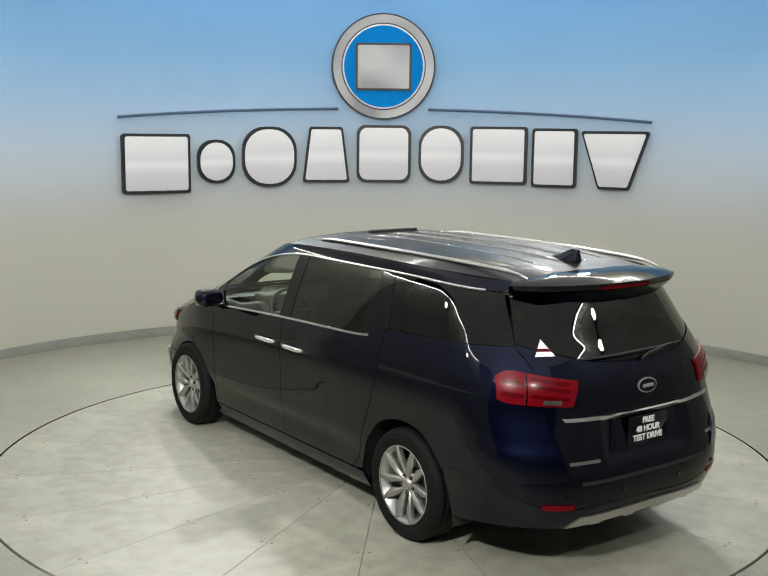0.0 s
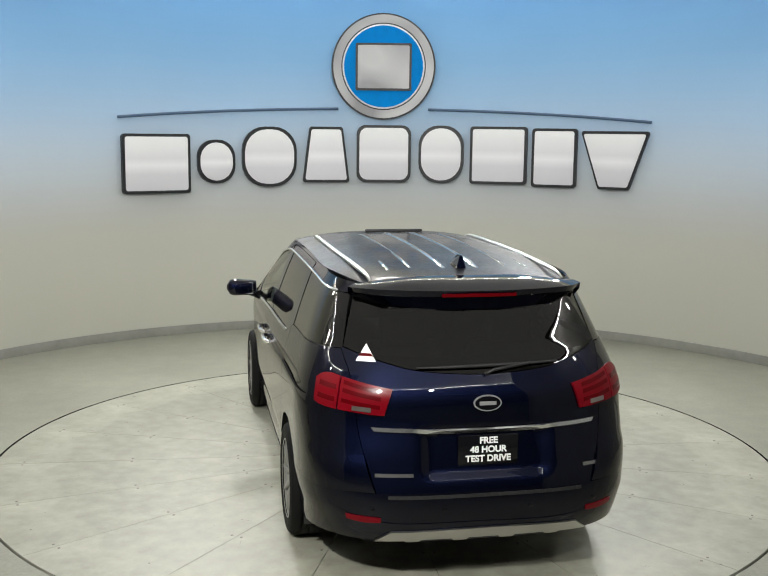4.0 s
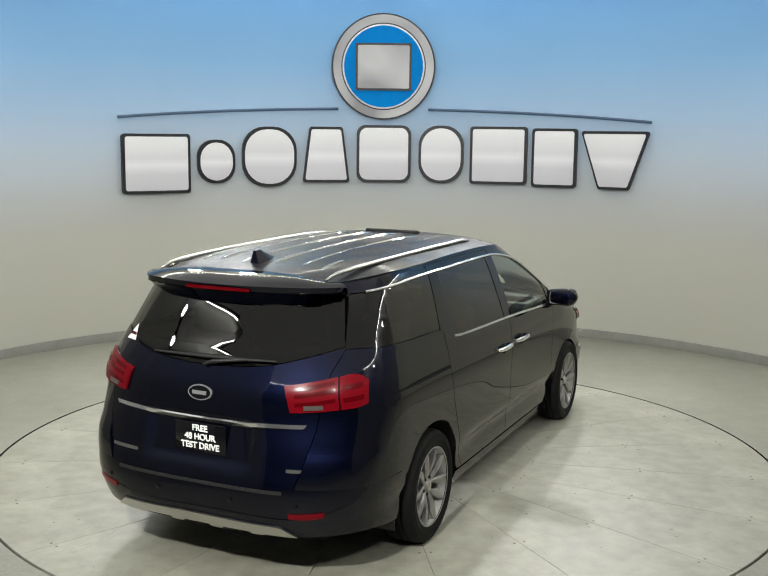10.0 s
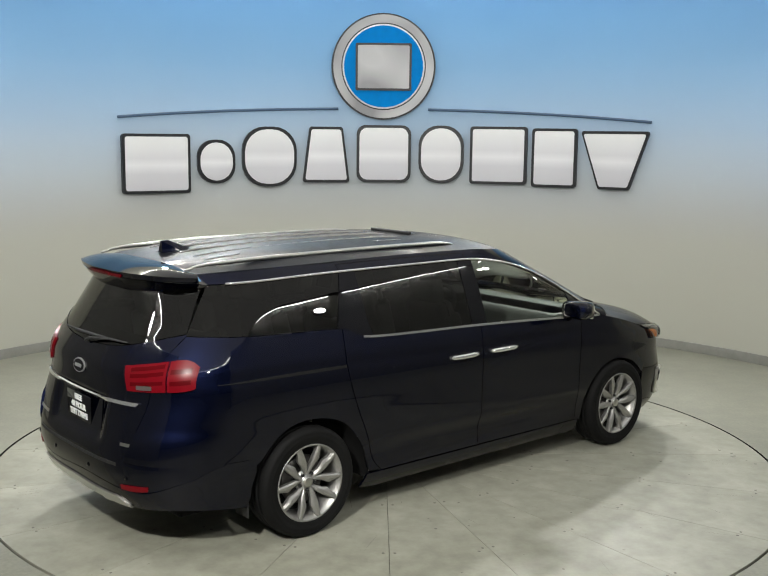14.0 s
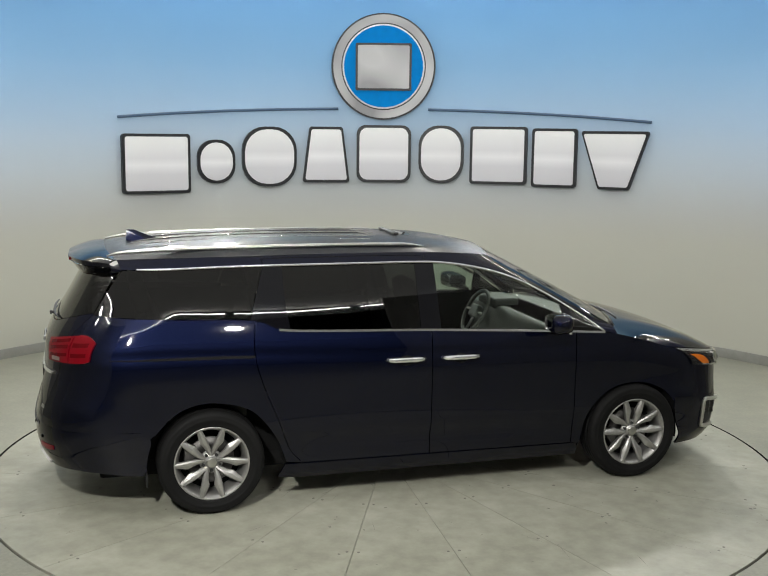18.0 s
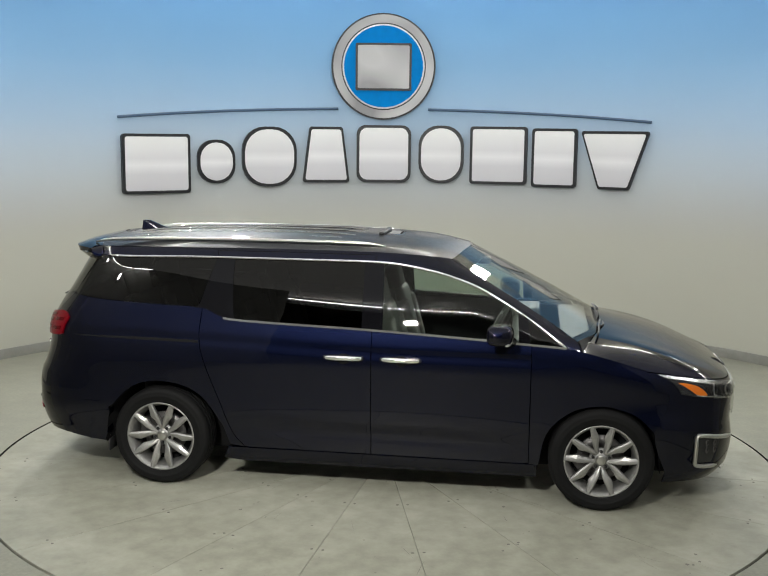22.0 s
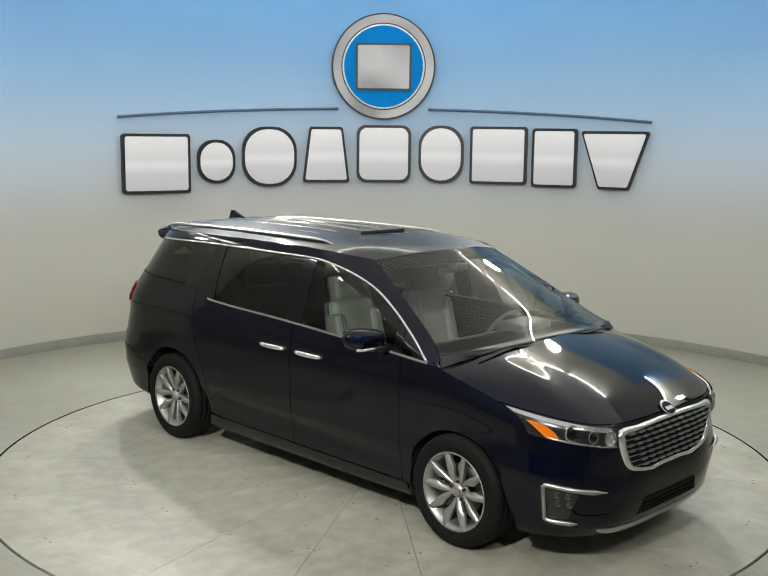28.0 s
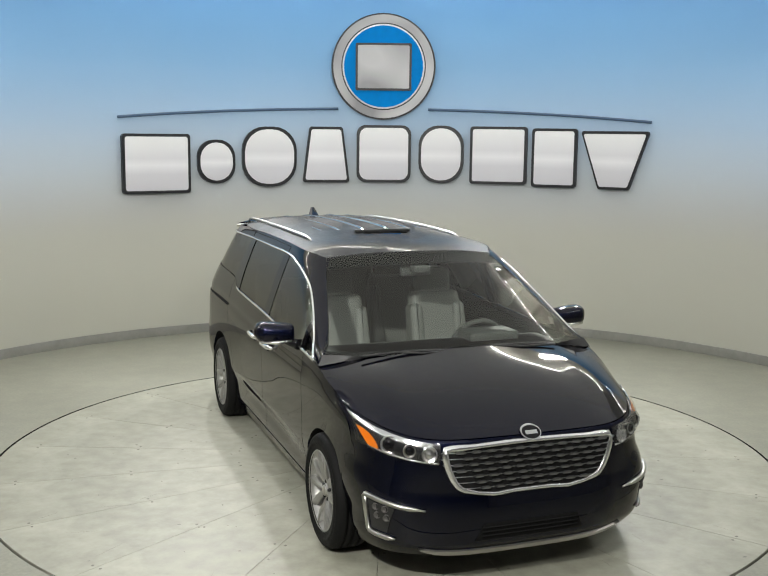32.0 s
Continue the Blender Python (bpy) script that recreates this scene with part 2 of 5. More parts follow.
def ring_band(r0, r1, z, a0, a1, n):
    """A flat band of a disc between two radii."""
    v, f = [], []
    for i in range(n + 1):
        a = a0 + (a1 - a0) * i / n
        v += [(r0 * math.cos(a), r0 * math.sin(a), z), (r1 * math.cos(a), r1 * math.sin(a), z)]
    for i in range(n):
        f.append((2 * i, 2 * i + 1, 2 * i + 3, 2 * i + 2))
    return v, f


def lathe(profile, n=48, axis="z", closed=False):
    """Turn a profile of (radius, along) about an axis."""
    v, f = [], []
    k = len(profile)
    for i in range(n):
        a = 2 * math.pi * i / n
        c, s = math.cos(a), math.sin(a)
        for r, h in profile:
            v.append((h, r * c, r * s) if axis == "x" else (r * c, h, r * s) if axis == "y" else (r * c, r * s, h))
    for i in range(n):
        j = (i + 1) % n
        for q in range(k if closed else k - 1):
            w = (q + 1) % k
            f.append((i * k + q, j * k + q, j * k + w, i * k + w))
    return v, f


def block(sx, sy, sz, bevel=0.01, segments=2, at=(0, 0, 0), taper=1.0):
    """A box with rounded edges, centred on at; taper narrows its top."""
    bm = bmesh.new()
    bmesh.ops.create_cube(bm, size=1.0)
    for v in bm.verts:
        k = taper if v.co.z > 0 else 1.0
        v.co = Vector((v.co.x * sx * k, v.co.y * sy * k, v.co.z * sz))
    bmesh.ops.bevel(bm, geom=bm.edges[:], offset=bevel, segments=segments, affect="EDGES", profile=0.7)
    for v in bm.verts:
        v.co += Vector(at)
    return bm


def tube(points, radius, n=8, flat=1.0, cap=True):
    """A rod along points; flat squashes it across its second axis. radius may be a list."""
    pts = [Vector(p) for p in points]
    v, f = [], []
    for i, p in enumerate(pts):
        d = (pts[min(i + 1, len(pts) - 1)] - pts[max(i - 1, 0)]).normalized()
        up = Vector((0, 0, 1)) if abs(d.z) < 0.9 else Vector((0, 1, 0))
        a = d.cross(up).normalized()
        b = a.cross(d)
        r = radius[i] if isinstance(radius, (list, tuple)) else radius
        for k in range(n):
            t = 2 * math.pi * k / n
            v.append(p + a * (r * math.cos(t)) + b * (r * flat * math.sin(t)))
    for i in range(len(pts) - 1):
        for k in range(n):
            q = (k + 1) % n
            f.append((i * n + k, i * n + q, (i + 1) * n + q, (i + 1) * n + k))
    if cap:
        f.append(tuple(range(n - 1, -1, -1)))
        f.append(tuple((len(pts) - 1) * n + k for k in range(n)))
    return v, f


# ---- the studio: floor, round wall, dark room round it ----
WALL_C, WALL_R, WALL_TOP = Vector((0.016, 0.164, 0)), 5.154, 5.3
TABLE_R = 2.978


def on_wall(az, z, out=0.0):
    """A point of the round wall's face; az in degrees from straight behind the turntable, out towards the room."""
    a, r = radians(az), WALL_R - out
    return Vector((WALL_C.x + r * math.sin(a), WALL_C.y + r * math.cos(a), z))


def build_floor():
    v, f = ring_band(TABLE_R + 0.006, 30.0, 0.0, 0, 2 * math.pi, 128)
    bm_v = [(x, y, 0.0) for x, y, _ in v]
    ob = new("floor", mesh_of("floor", bm_v, f, CONCRETE, False))
    tagged(ob, "pale painted concrete studio floor round the turntable", "floor", kind="structure")
    v, f = lathe([(TABLE_R + 0.006, 0.0), (TABLE_R + 0.006, -0.05), (0.01, -0.05)], 128)
    part("pit_lining", (v, f), SHADE, ob)


def arc_wall(name, a0, a1, top, mat, label):
    """A stretch of the round wall, 12 cm thick."""
    n = max(8, round(abs(a1 - a0) / 2.2))
    v, f = [], []
    for i in range(n + 1):
        az = a0 + (a1 - a0) * i / n
        v += [on_wall(az, 0.0), on_wall(az, top), on_wall(az, top, -0.12), on_wall(az, 0.0, -0.12)]
    for i in range(n):
        a, b = 4 * i, 4 * i + 4
        f += [(a, b, b + 1, a + 1), (a + 1, b + 1, b + 2, a + 2), (a + 2, b + 2, b + 3, a + 3)]
    f += [(0, 1, 2, 3), (4 * n, 4 * n + 3, 4 * n + 2, 4 * n + 1)]
    tagged(new(name, mesh_of(name, v, f, mat)), label, "wall", kind="structure")


def build_wall():
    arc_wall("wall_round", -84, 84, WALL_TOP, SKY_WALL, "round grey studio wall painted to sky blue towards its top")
    for name, s in (("wall_dark_west", -1), ("wall_dark_east", 1)):
        arc_wall(name, 84.1 * s, 153 * s, 3.84, DARK_WALL, "dark lower wall that goes on round the studio")
    n = 84
    v, f = [], []
    for i in range(n + 1):
        az = -84 + 168 * i / n
        v += [on_wall(az, 0.0, 0.014), on_wall(az, 0.100, 0.014), on_wall(az, 0.108, 0.008), on_wall(az, 0.108, 0.0)]
    for i in range(n):
        a, b = 4 * i, 4 * i + 4
        f += [(a, b, b + 1, a + 1), (a + 1, b + 1, b + 2, a + 2), (a + 2, b + 2, b + 3, a + 3)]
    tagged(new("baseboard", mesh_of("baseboard", v, f, SKIRTING)), "grey skirting strip along the round wall", "baseboard", kind="structure")


def build_room():
    hx, y0, y1, top = 9.0, -14.0, 9.0, 6.6
    for name, sx, sy, x, y in (("wall_west", 0.2, y1 - y0, -hx, (y0 + y1) / 2), ("wall_east", 0.2, y1 - y0, hx, (y0 + y1) / 2),
                               ("wall_north", 2 * hx, 0.2, 0, y1), ("wall_south", 2 * hx, 0.2, 0, y0)):
        ob = part(name, block(sx, sy, top, 0.02, 1, (x, y, top / 2)), DARK_WALL, None, "", False)
        tagged(ob, "plain dark wall of the studio hall", "wall", kind="structure")
    ob = part("ceiling", block(2 * hx, y1 - y0, 0.2, 0.02, 1, (0, (y0 + y1) / 2, top + 0.1)), CEILING, None, "", False)
    tagged(ob, "plain dark ceiling of the studio hall", "ceiling", kind="structure")
    v, f = lathe([(0.001, 5.30), (3.0, 5.30), (8.1, 5.30), (8.1, 5.38), (0.001, 5.38)], 96)
    ob = new("ceiling_disc", mesh_of("ceiling_disc", [Vector(p) + WALL_C for p in v], [q[::-1] for q in f], PALE_CEILING, False))
    tagged(ob, "round white luminous ceiling over the turntable", "ceiling", kind="structure")
    cv, cf = lathe([(8.0, 5.12), (8.0, 5.296), (8.06, 5.296), (8.06, 5.12)], 96, closed=True)
    tagged(new("trim_cove", mesh_of("trim_cove", [Vector(p) + WALL_C for p in cv], cf, CEILING, False)), "dark band under the round ceiling's edge", "trim", kind="structure")


def build_strips():
    """Strip lights in the corner of wall and ceiling, and along the ceiling's edge over the open side."""
    for radius, high, angles in ((WALL_R, 0.0, [-50 + 20 * i for i in range(6)]), (WALL_R, -1.42, [s * (66 + 20 * i) for s in (-1, 1) for i in range(4)]), (8.0, 0.0, [147 + 13.2 * i for i in range(6)])):
        first, half = None, (9.0 if radius == WALL_R else 6.1)
        for az in angles:
            m = Matrix.Translation(WALL_C + Vector((0, 0, high))) @ pose(0, 0, 0, 0, 0, -az)
            if first is None:
                arc = lambda k, h, r, z: Vector((r * math.sin(radians(h * (k / 6 - 1))), r * math.cos(radians(h * (k / 6 - 1))), z))
                first = empty("strip_light")
                part("tube", tube([arc(k, half, radius - 0.045, 5.235) for k in range(13)], 0.007, 8), TUBE, first, "lit white tube")
                part("batten", tube([arc(k, half + 0.3, radius - 0.025, 5.275) for k in range(13)], 0.022, 6), BLACK, first, "dark batten")
                tagged(first, "lit white strip light fixed along the ceiling's edge", "strip light", "strip lights round the ceiling")
                first.matrix_basis = m
            else:
                copy_thing(first, m)


def build_spots():
    """Small round lamps high on the wall, past the painted sky."""
    first = None
    for az in (-120, -96, -72, 72, 96, 120):
        m = Matrix.Translation(on_wall(az, 3.45, 0.0)) @ pose(0, 0, 0, 0, 0, -az)
        if first is None:
            first = empty("spot_light")
            v, f = lathe([(0.001, 0.0), (0.05, 0.0), (0.05, -0.05), (0.085, -0.09), (0.088, -0.17), (0.076, -0.172), (0.072, -0.155)], 24, "y")
            part("housing", (v, f), BLACK, first, "black lamp housing")
            v, f = lathe([(0.074, -0.156), (0.05, -0.162), (0.001, -0.164)], 24, "y")
            part("lens", (v, f), SPOT, first, "lit white lens")
            tagged(first, "small round black spot light lit white on the wall", "spot light", "spot lights on the wall")
            first.matrix_basis = m
        else:
            copy_thing(first, m)


def build_turntable():
    table = empty("turntable")
    tagged(table, "round scuffed pale turntable set flush in the floor", "turntable")
    v, f = lathe([(0.0005, -0.014), (TABLE_R - 0.02, -0.014), (TABLE_R - 0.02, -0.045)], 128)
    part("bed", (v, f), JOINT, table, "dark bed under the deck panels", False)
    # twenty wedge panels with narrow open joints, and a round middle plate
    gap, hub, n = 0.0018, 0.42, 8
    rim = TABLE_R - 0.006
    v, f = [], []
    rings = [hub] + [hub + (rim - 0.008 - hub) * k / 4 for k in range(1, 5)]
    for r in rings:
        edge = radians(9.0) - gap / r
        v += [(r * math.cos(edge * (2 * i / n - 1)), r * math.sin(edge * (2 * i / n - 1)), 0.0) for i in range(n + 1)]
    m = n + 1
    f = [(j * m + i, (j + 1) * m + i, (j + 1) * m + i + 1, j * m + i + 1) for j in range(4) for i in range(n)]
    loop = list(range(m)) + [j * m + n for j in range(1, 5)] + [4 * m + i for i in range(n - 1, -1, -1)] + [j * m for j in range(3, 0, -1)]
    b, k = len(v), len(loop)
    mid = Vector((1.9, 0, 0))
    v += [v[i] for i in loop] + [tuple(Vector(v[i]) + (Vector(v[i]) - mid).normalized() * 0.0012 + Vector((0, 0, -0.0145))) for i in loop]
    f += [(b + i, b + k + i, b + k + (i + 1) % k, b + (i + 1) % k) for i in range(k)]
    panel = mesh_of("deck_panel", v, f, TABLE, False)
    for i in range(20):
        ob = new("deck_panel", panel)
        ob.parent = table
        ob.matrix_basis = pose(0, 0, 0, 0, 0, 5.3 + 18.0 * i)
    part("middle_plate", lathe([(0.0005, 0.0), (hub - 0.006, 0.0), (hub - 0.005, -0.014)], 48), TABLE, table, "", False)
    # pairs of bolts beside the joints
    bolt = mesh_of("bolt", *lathe([(0.009, -0.001), (0.009, 0.0016), (0.006, 0.0024), (0.0005, 0.0024)], 8), PIT, False)
    for i in range(20):
        for r in (1.15, 1.95, 2.75):
            for d in (-0.035, 0.035):
                ob = new("bolt", bolt)
                ob.parent = table
                a = radians(-3.7 + 18.0 * i) + d / r
                ob.location = (r * math.cos(a), r * math.sin(a), 0.0)
    rnd = random.Random(7)
    v, f = [], []
    for k in range(100):
        a, r, s = rnd.uniform(0, 6.283), TABLE_R * math.sqrt(rnd.uniform(0.05, 0.97)), rnd.uniform(0.004, 0.012)
        c = Vector((r * math.cos(a), r * math.sin(a), 0.0022))
        b, n, el = len(v), 7, rnd.uniform(0.5, 1.6)
        for q in range(n):
            t = 2 * math.pi * q / n
            v.append(c + Vector((math.cos(t) * s * el, math.sin(t) * s, 0)) * rnd.uniform(0.6, 1.2) * Vector((1, 1, 0)).length / 1.414)
        for q in range(n):
            v[b + q].z = 0.0022
        f.append(tuple(range(b, b + n)))
    for k in range(70):
        t, r, h = rnd.uniform(0, 6.283), TABLE_R * math.sqrt(rnd.uniform(0.1, 0.9)), rnd.uniform(-0.5, 0.5)
        c, e, w = Vector((r * math.cos(t), r * math.sin(t), 0.0022)), rnd.uniform(0.02, 0.16), rnd.uniform(0.0006, 0.0018)
        d, p = Vector((math.cos(t + h), math.sin(t + h), 0)), Vector((-math.sin(t + h), math.cos(t + h), 0))
        b = len(v)
        v += [c - d * e, c - p * w, c + d * e, c + p * w]
        f.append((b, b + 1, b + 2, b + 3))
    ob = part("scuffing", (v, f), PIT, table, "small dark pits and scuffs", False)
    ob["kind"] = "stuff"
    return table


def bent_plate(outline, az, z, depth0, depth1):
    """A plate of an outline (metres across and up), bent to the wall round az, z, between two depths off the wall."""
    k = math.degrees(1.0 / WALL_R)
    n = len(outline)
    v = [on_wall(az + x * k, z + y, depth1) for x, y in outline] + [on_wall(az + x * k, z + y, depth0) for x, y in outline]
    cx, cy = sum(p[0] for p in outline) / n, sum(p[1] for p in outline) / n
    v.append(on_wall(az + cx * k, z + cy, depth1))
    b = len(v)
    v += v[:n]
    f = [(i, (i + 1) % n, 2 * n) for i in range(n)] + [(b + (i + 1) % n, b + i, n + i, n + (i + 1) % n) for i in range(n)]
    return v, f


def rounded(w, h, r, n=5, top=1.0, bottom=1.0):
    """A rounded outline w by h; top and bottom scale its width there."""
    pts = []
    for cx, cy, a0 in ((w / 2 - r, h / 2 - r, 0), (-w / 2 + r, h / 2 - r, 90), (-w / 2 + r, -h / 2 + r, 180), (w / 2 - r, -h / 2 + r, 270)):
        for k in range(n + 1):
            a = radians(a0 + 90 * k / n)
            x, y = cx + r * math.cos(a), cy + r * math.sin(a)
            pts.append((x * (bottom + (top - bottom) * (y / h + 0.5)), y))
    return pts


def disc(r, n=56):
    return [(r * math.cos(2 * math.pi * k / n), r * math.sin(2 * math.pi * k / n)) for k in range(n)]


def build_sign():
    # round emblem with plain shapes
    em = empty("sign_emblem")
    tagged(em, "round blue and silver emblem with black rims mounted on the wall", "sign")
    az, z = -1.05, 3.305
    part("rim", bent_plate(disc(0.655), az, z, 0.002, 0.050), SIGN_BLACK, em, "black rim")
    part("silver_ring", bent_plate(disc(0.635), az, z, 0.050, 0.066), BRUSHED, em, "brushed silver ring")
    part("inner_rim", bent_plate(disc(0.535), az, z, 0.066, 0.072), SIGN_BLACK, em, "black inner line")
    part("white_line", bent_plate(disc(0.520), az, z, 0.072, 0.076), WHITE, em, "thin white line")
    part("face", bent_plate(disc(0.500), az, z, 0.076, 0.084), SIGN_BLUE, em, "bright blue face")
    part("block_rim", bent_plate(rounded(0.71, 0.58, 0.02), az, z - 0.005, 0.084, 0.100), SIGN_BLACK, em, "black outline")
    part("block", bent_plate(rounded(0.655, 0.525, 0.015), az, z - 0.005, 0.100, 0.112), BRUSHED, em, "plain brushed silver block")
    # long curved rail, arched over the plates
    for a0, a1 in ((-38.1, -7.4), (5.3, 36.4)):
        rail = empty("sign_rail")
        tagged(rail, "thin slate blue rail curving along the wall above the sign plates", "sign", "sign rails")
        pts = []
        for k in range(25):
            a = a0 + (a1 - a0) * k / 24
            u = (a + 0.9) / 37.3
            pts.append(on_wall(a, 2.785 - 0.145 * u * u, 0.030))
        part("bar", tube(pts, 0.017, 8), RAIL_BLUE, rail)
    # nine plain plates
    plates = ((-37.8, -28.3, 2.45, 1.745, 1.0, 1.0, 0.03), (-27.3, -22.0, 2.385, 1.855, 1, 1, 0.2), (-21.0, -13.3, 2.55, 1.81, 1, 1, 0.28), (-12.45, -5.75, 2.557, 1.86, 0.7, 1.0, 0.03),
              (-4.75, 2.95, 2.583, 1.866, 1, 1, 0.1), (4.05, 10.45, 2.585, 1.866, 1, 1, 0.24), (11.35, 19.4, 2.579, 1.866, 1, 1, 0.03), (20.1, 26.4, 2.562, 1.844, 1, 1, 0.03), (26.9, 36.4, 2.535, 1.84, 1.0, 0.45, 0.03))
    for a0, a1, z1, z0, top, bottom, r in plates:
        ob = empty("sign_plate")
        tagged(ob, "white plate with a black outline mounted on the wall", "sign", "sign plates in a row")
        w, h, az, z = radians(a1 - a0) * WALL_R, z1 - z0, (a0 + a1) / 2, (z0 + z1) / 2
        part("outline", bent_plate(rounded(w, h, r + 0.01, 6, top, bottom), az, z, 0.03, 0.075), SIGN_BLACK, ob, "black outline")
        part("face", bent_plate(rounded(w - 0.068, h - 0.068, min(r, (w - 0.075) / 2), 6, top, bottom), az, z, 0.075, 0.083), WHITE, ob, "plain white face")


build_floor()
build_wall()
build_room()
build_strips()
build_spots()
turntable = build_turntable()
build_sign()

# ---- the minivan: its outer surface as stacked plan outlines; x to its right, y ahead, z up ----


def curve(*pts):
    """A smooth monotone function through (at, value) pairs."""
    xs, ys = [p[0] for p in pts], [p[1] for p in pts]
    n = len(xs)
    d = [(ys[i + 1] - ys[i]) / (xs[i + 1] - xs[i]) for i in range(n - 1)]
    m = [d[0]] + [0.0 if d[i - 1] * d[i] <= 0 else 2 * d[i - 1] * d[i] / (d[i - 1] + d[i]) for i in range(1, n - 1)] + [d[-1]]

    def at(x):
        if x <= xs[0]:
            return ys[0]
        if x >= xs[-1]:
            return ys[-1]
        i = max(k for k in range(n - 1) if xs[k] <= x)
        h = xs[i + 1] - xs[i]
        t = (x - xs[i]) / h
        return ys[i] * (1 + 2 * t) * (1 - t) ** 2 + h * m[i] * t * (1 - t) ** 2 + ys[i + 1] * t * t * (3 - 2 * t) + h * m[i + 1] * t * t * (t - 1)
    return at


# half width, nose, windscreen and tail by height
WID = curve((0.15, 0.85), (0.22, 0.90), (0.30, 0.925), (0.40, 0.934), (0.49, 0.952), (0.54, 0.960), (0.75, 0.963), (0.92, 0.968), (1.02, 0.964), (1.10, 0.949), (1.20, 0.919), (1.30, 0.884), (1.45, 0.828), (1.60, 0.764), (1.66, 0.728), (1.70, 0.695))
NOSE = curve((0.15, 2.38), (0.22, 2.45), (0.30, 2.50), (0.45, 2.52), (0.60, 2.50), (0.80, 2.50), (0.86, 2.48), (0.90, 2.43), (0.95, 2.315), (1.0, 2.2), (1.1, 2.1))
SCREEN = curve((1.05, 1.76), (1.15, 1.585), (1.244, 1.408), (1.394, 1.12), (1.597, 0.72), (1.66, 0.60), (1.72, 0.46))
TAIL = curve((0.15, -2.40), (0.24, -2.46), (0.32, -2.52), (0.42, -2.565), (0.52, -2.58), (0.60, -2.575), (0.70, -2.555), (0.80, -2.535), (0.95, -2.508), (1.08, -2.50), (1.20, -2.45), (1.35, -2.36), (1.60, -2.22), (1.72, -2.15))


def smoothstep(a, b, x):
    t = min(1.0, max(0.0, (x - a) / (b - a)))
    return t * t * (3 - 2 * t)


def oval(u, n):
    u = min(0.99999, max(0.0, u))
    return (1 - u ** n) ** (1.0 / n)


def tail_power(z):
    """How square the body's rear corners are at a height."""
    return 3.4 - 0.6 * smoothstep(0.74, 1.0, z)


def tail_depth(z):
    """Length over which the body rounds into its tail at a height."""
    return 0.80 - 0.10 * smoothstep(0.74, 1.0, z)


def side(y, z):
    """Half width of the body at a place along it and a height."""
    w = WID(z)
    a = w * oval((y - NOSE(z) + 1.0), 4)
    b = w * oval((y - SCREEN(z) + 0.55) / 0.55, 3.5) if z > 1.1 else a
    s = smoothstep(1.10, 1.20, z)
    x = min(a + (b - a) * s, w * oval((TAIL(z) + tail_depth(z) - y) / tail_depth(z), tail_power(z)))
    # hollow under the crease along the doors
    if -1.0 < y < 1.3 and z < 0.7:
        crease = 0.515 - 0.035 * (y + 0.78) / 1.88
        x -= 0.013 * math.exp(-(((z - crease + 0.060) / 0.055) ** 2)) * smoothstep(-0.98, -0.55, y) * (1 - smoothstep(0.45, 1.15, y))
    # shoulder fold that runs back from the doors under the glass
    if 0.9 < z < 1.3:
        fold = 1.045 + 0.06 * smoothstep(0.6, -2.0, y) if y < 0.6 else 1.045
        x -= 0.006 * math.exp(-(((z - fold + 0.035) / 0.028) ** 2)) * (1 - smoothstep(1.1, 1.5, y)) * smoothstep(-2.25, -2.0, y)
    return x


def front_y(x, z):
    return NOSE(z) - 1.0 + oval(abs(x) / WID(z), 4)


def screen_y(x, z):
    return SCREEN(z) - 0.55 + 0.55 * oval(abs(x) / WID(z), 3.5)


def rear_y(x, z):
    return TAIL(z) + tail_depth(z) - tail_depth(z) * oval(abs(x) / WID(z), tail_power(z))


def on_side(p):
    return (side(p[0], p[1]), p[0], p[1])


def on_nose(p):
    """From an angle round the nose (0 ahead, 90 abeam) and a height."""
    a, z = radians(p[0]), p[1]
    return (math.copysign(WID(z) * abs(math.sin(a)) ** 0.5, a), NOSE(z) - 1.0 + max(0.0, math.cos(a)) ** 0.5, z)


def round_nose(y, z):
    """The angle round the nose of a place along the car."""
    return math.degrees(math.acos(min(1.0, max(0.0, y - NOSE(z) + 1.0)) ** 2))


def on_tail(p):
    a, z = radians(p[0]), p[1]
    k = 2 / tail_power(z)
    return (math.copysign(WID(z) * abs(math.sin(a)) ** k, a), TAIL(z) + tail_depth(z) * (1 - max(0.0, math.cos(a)) ** k), z)


def on_lamp(p):
    """The tail lamps' band of the tail, by a rounder angle."""
    return on_tail((math.degrees(math.asin(math.sin(radians(p[0])) ** 0.8)), p[1]))


def round_tail(y, z):
    """The angle round the tail of a place along the car."""
    return math.degrees(math.acos(min(1.0, max(0.0, (TAIL(z) + tail_depth(z) - y) / tail_depth(z))) ** (tail_power(z) / 2)))


def on_nose_x(p):
    return (p[0], front_y(p[0], p[1]), p[1])


def on_tail_x(p):
    return (p[0], rear_y(p[0], p[1]), p[1])


def on_gate(p):
    """The tailgate's face, which falls back a little above the bumper."""
    return (p[0], rear_y(p[0], p[1]) + 0.030 * smoothstep(0.94, 0.90, p[1]) * smoothstep(0.66, 0.71, p[1]) * (1 - smoothstep(0.30, 0.38, abs(p[0]))) if p[1] < 0.94 else rear_y(p[0], p[1]), p[1])


def straight(*pts):
    """A dense broken line."""
    out = []
    for a, b in zip(pts, pts[1:]):
        a, b = np.array(a, float), np.array(b, float)
        out += [a + (b - a) * k / 12 for k in range(12)]
    return out + [np.array(pts[-1], float)]


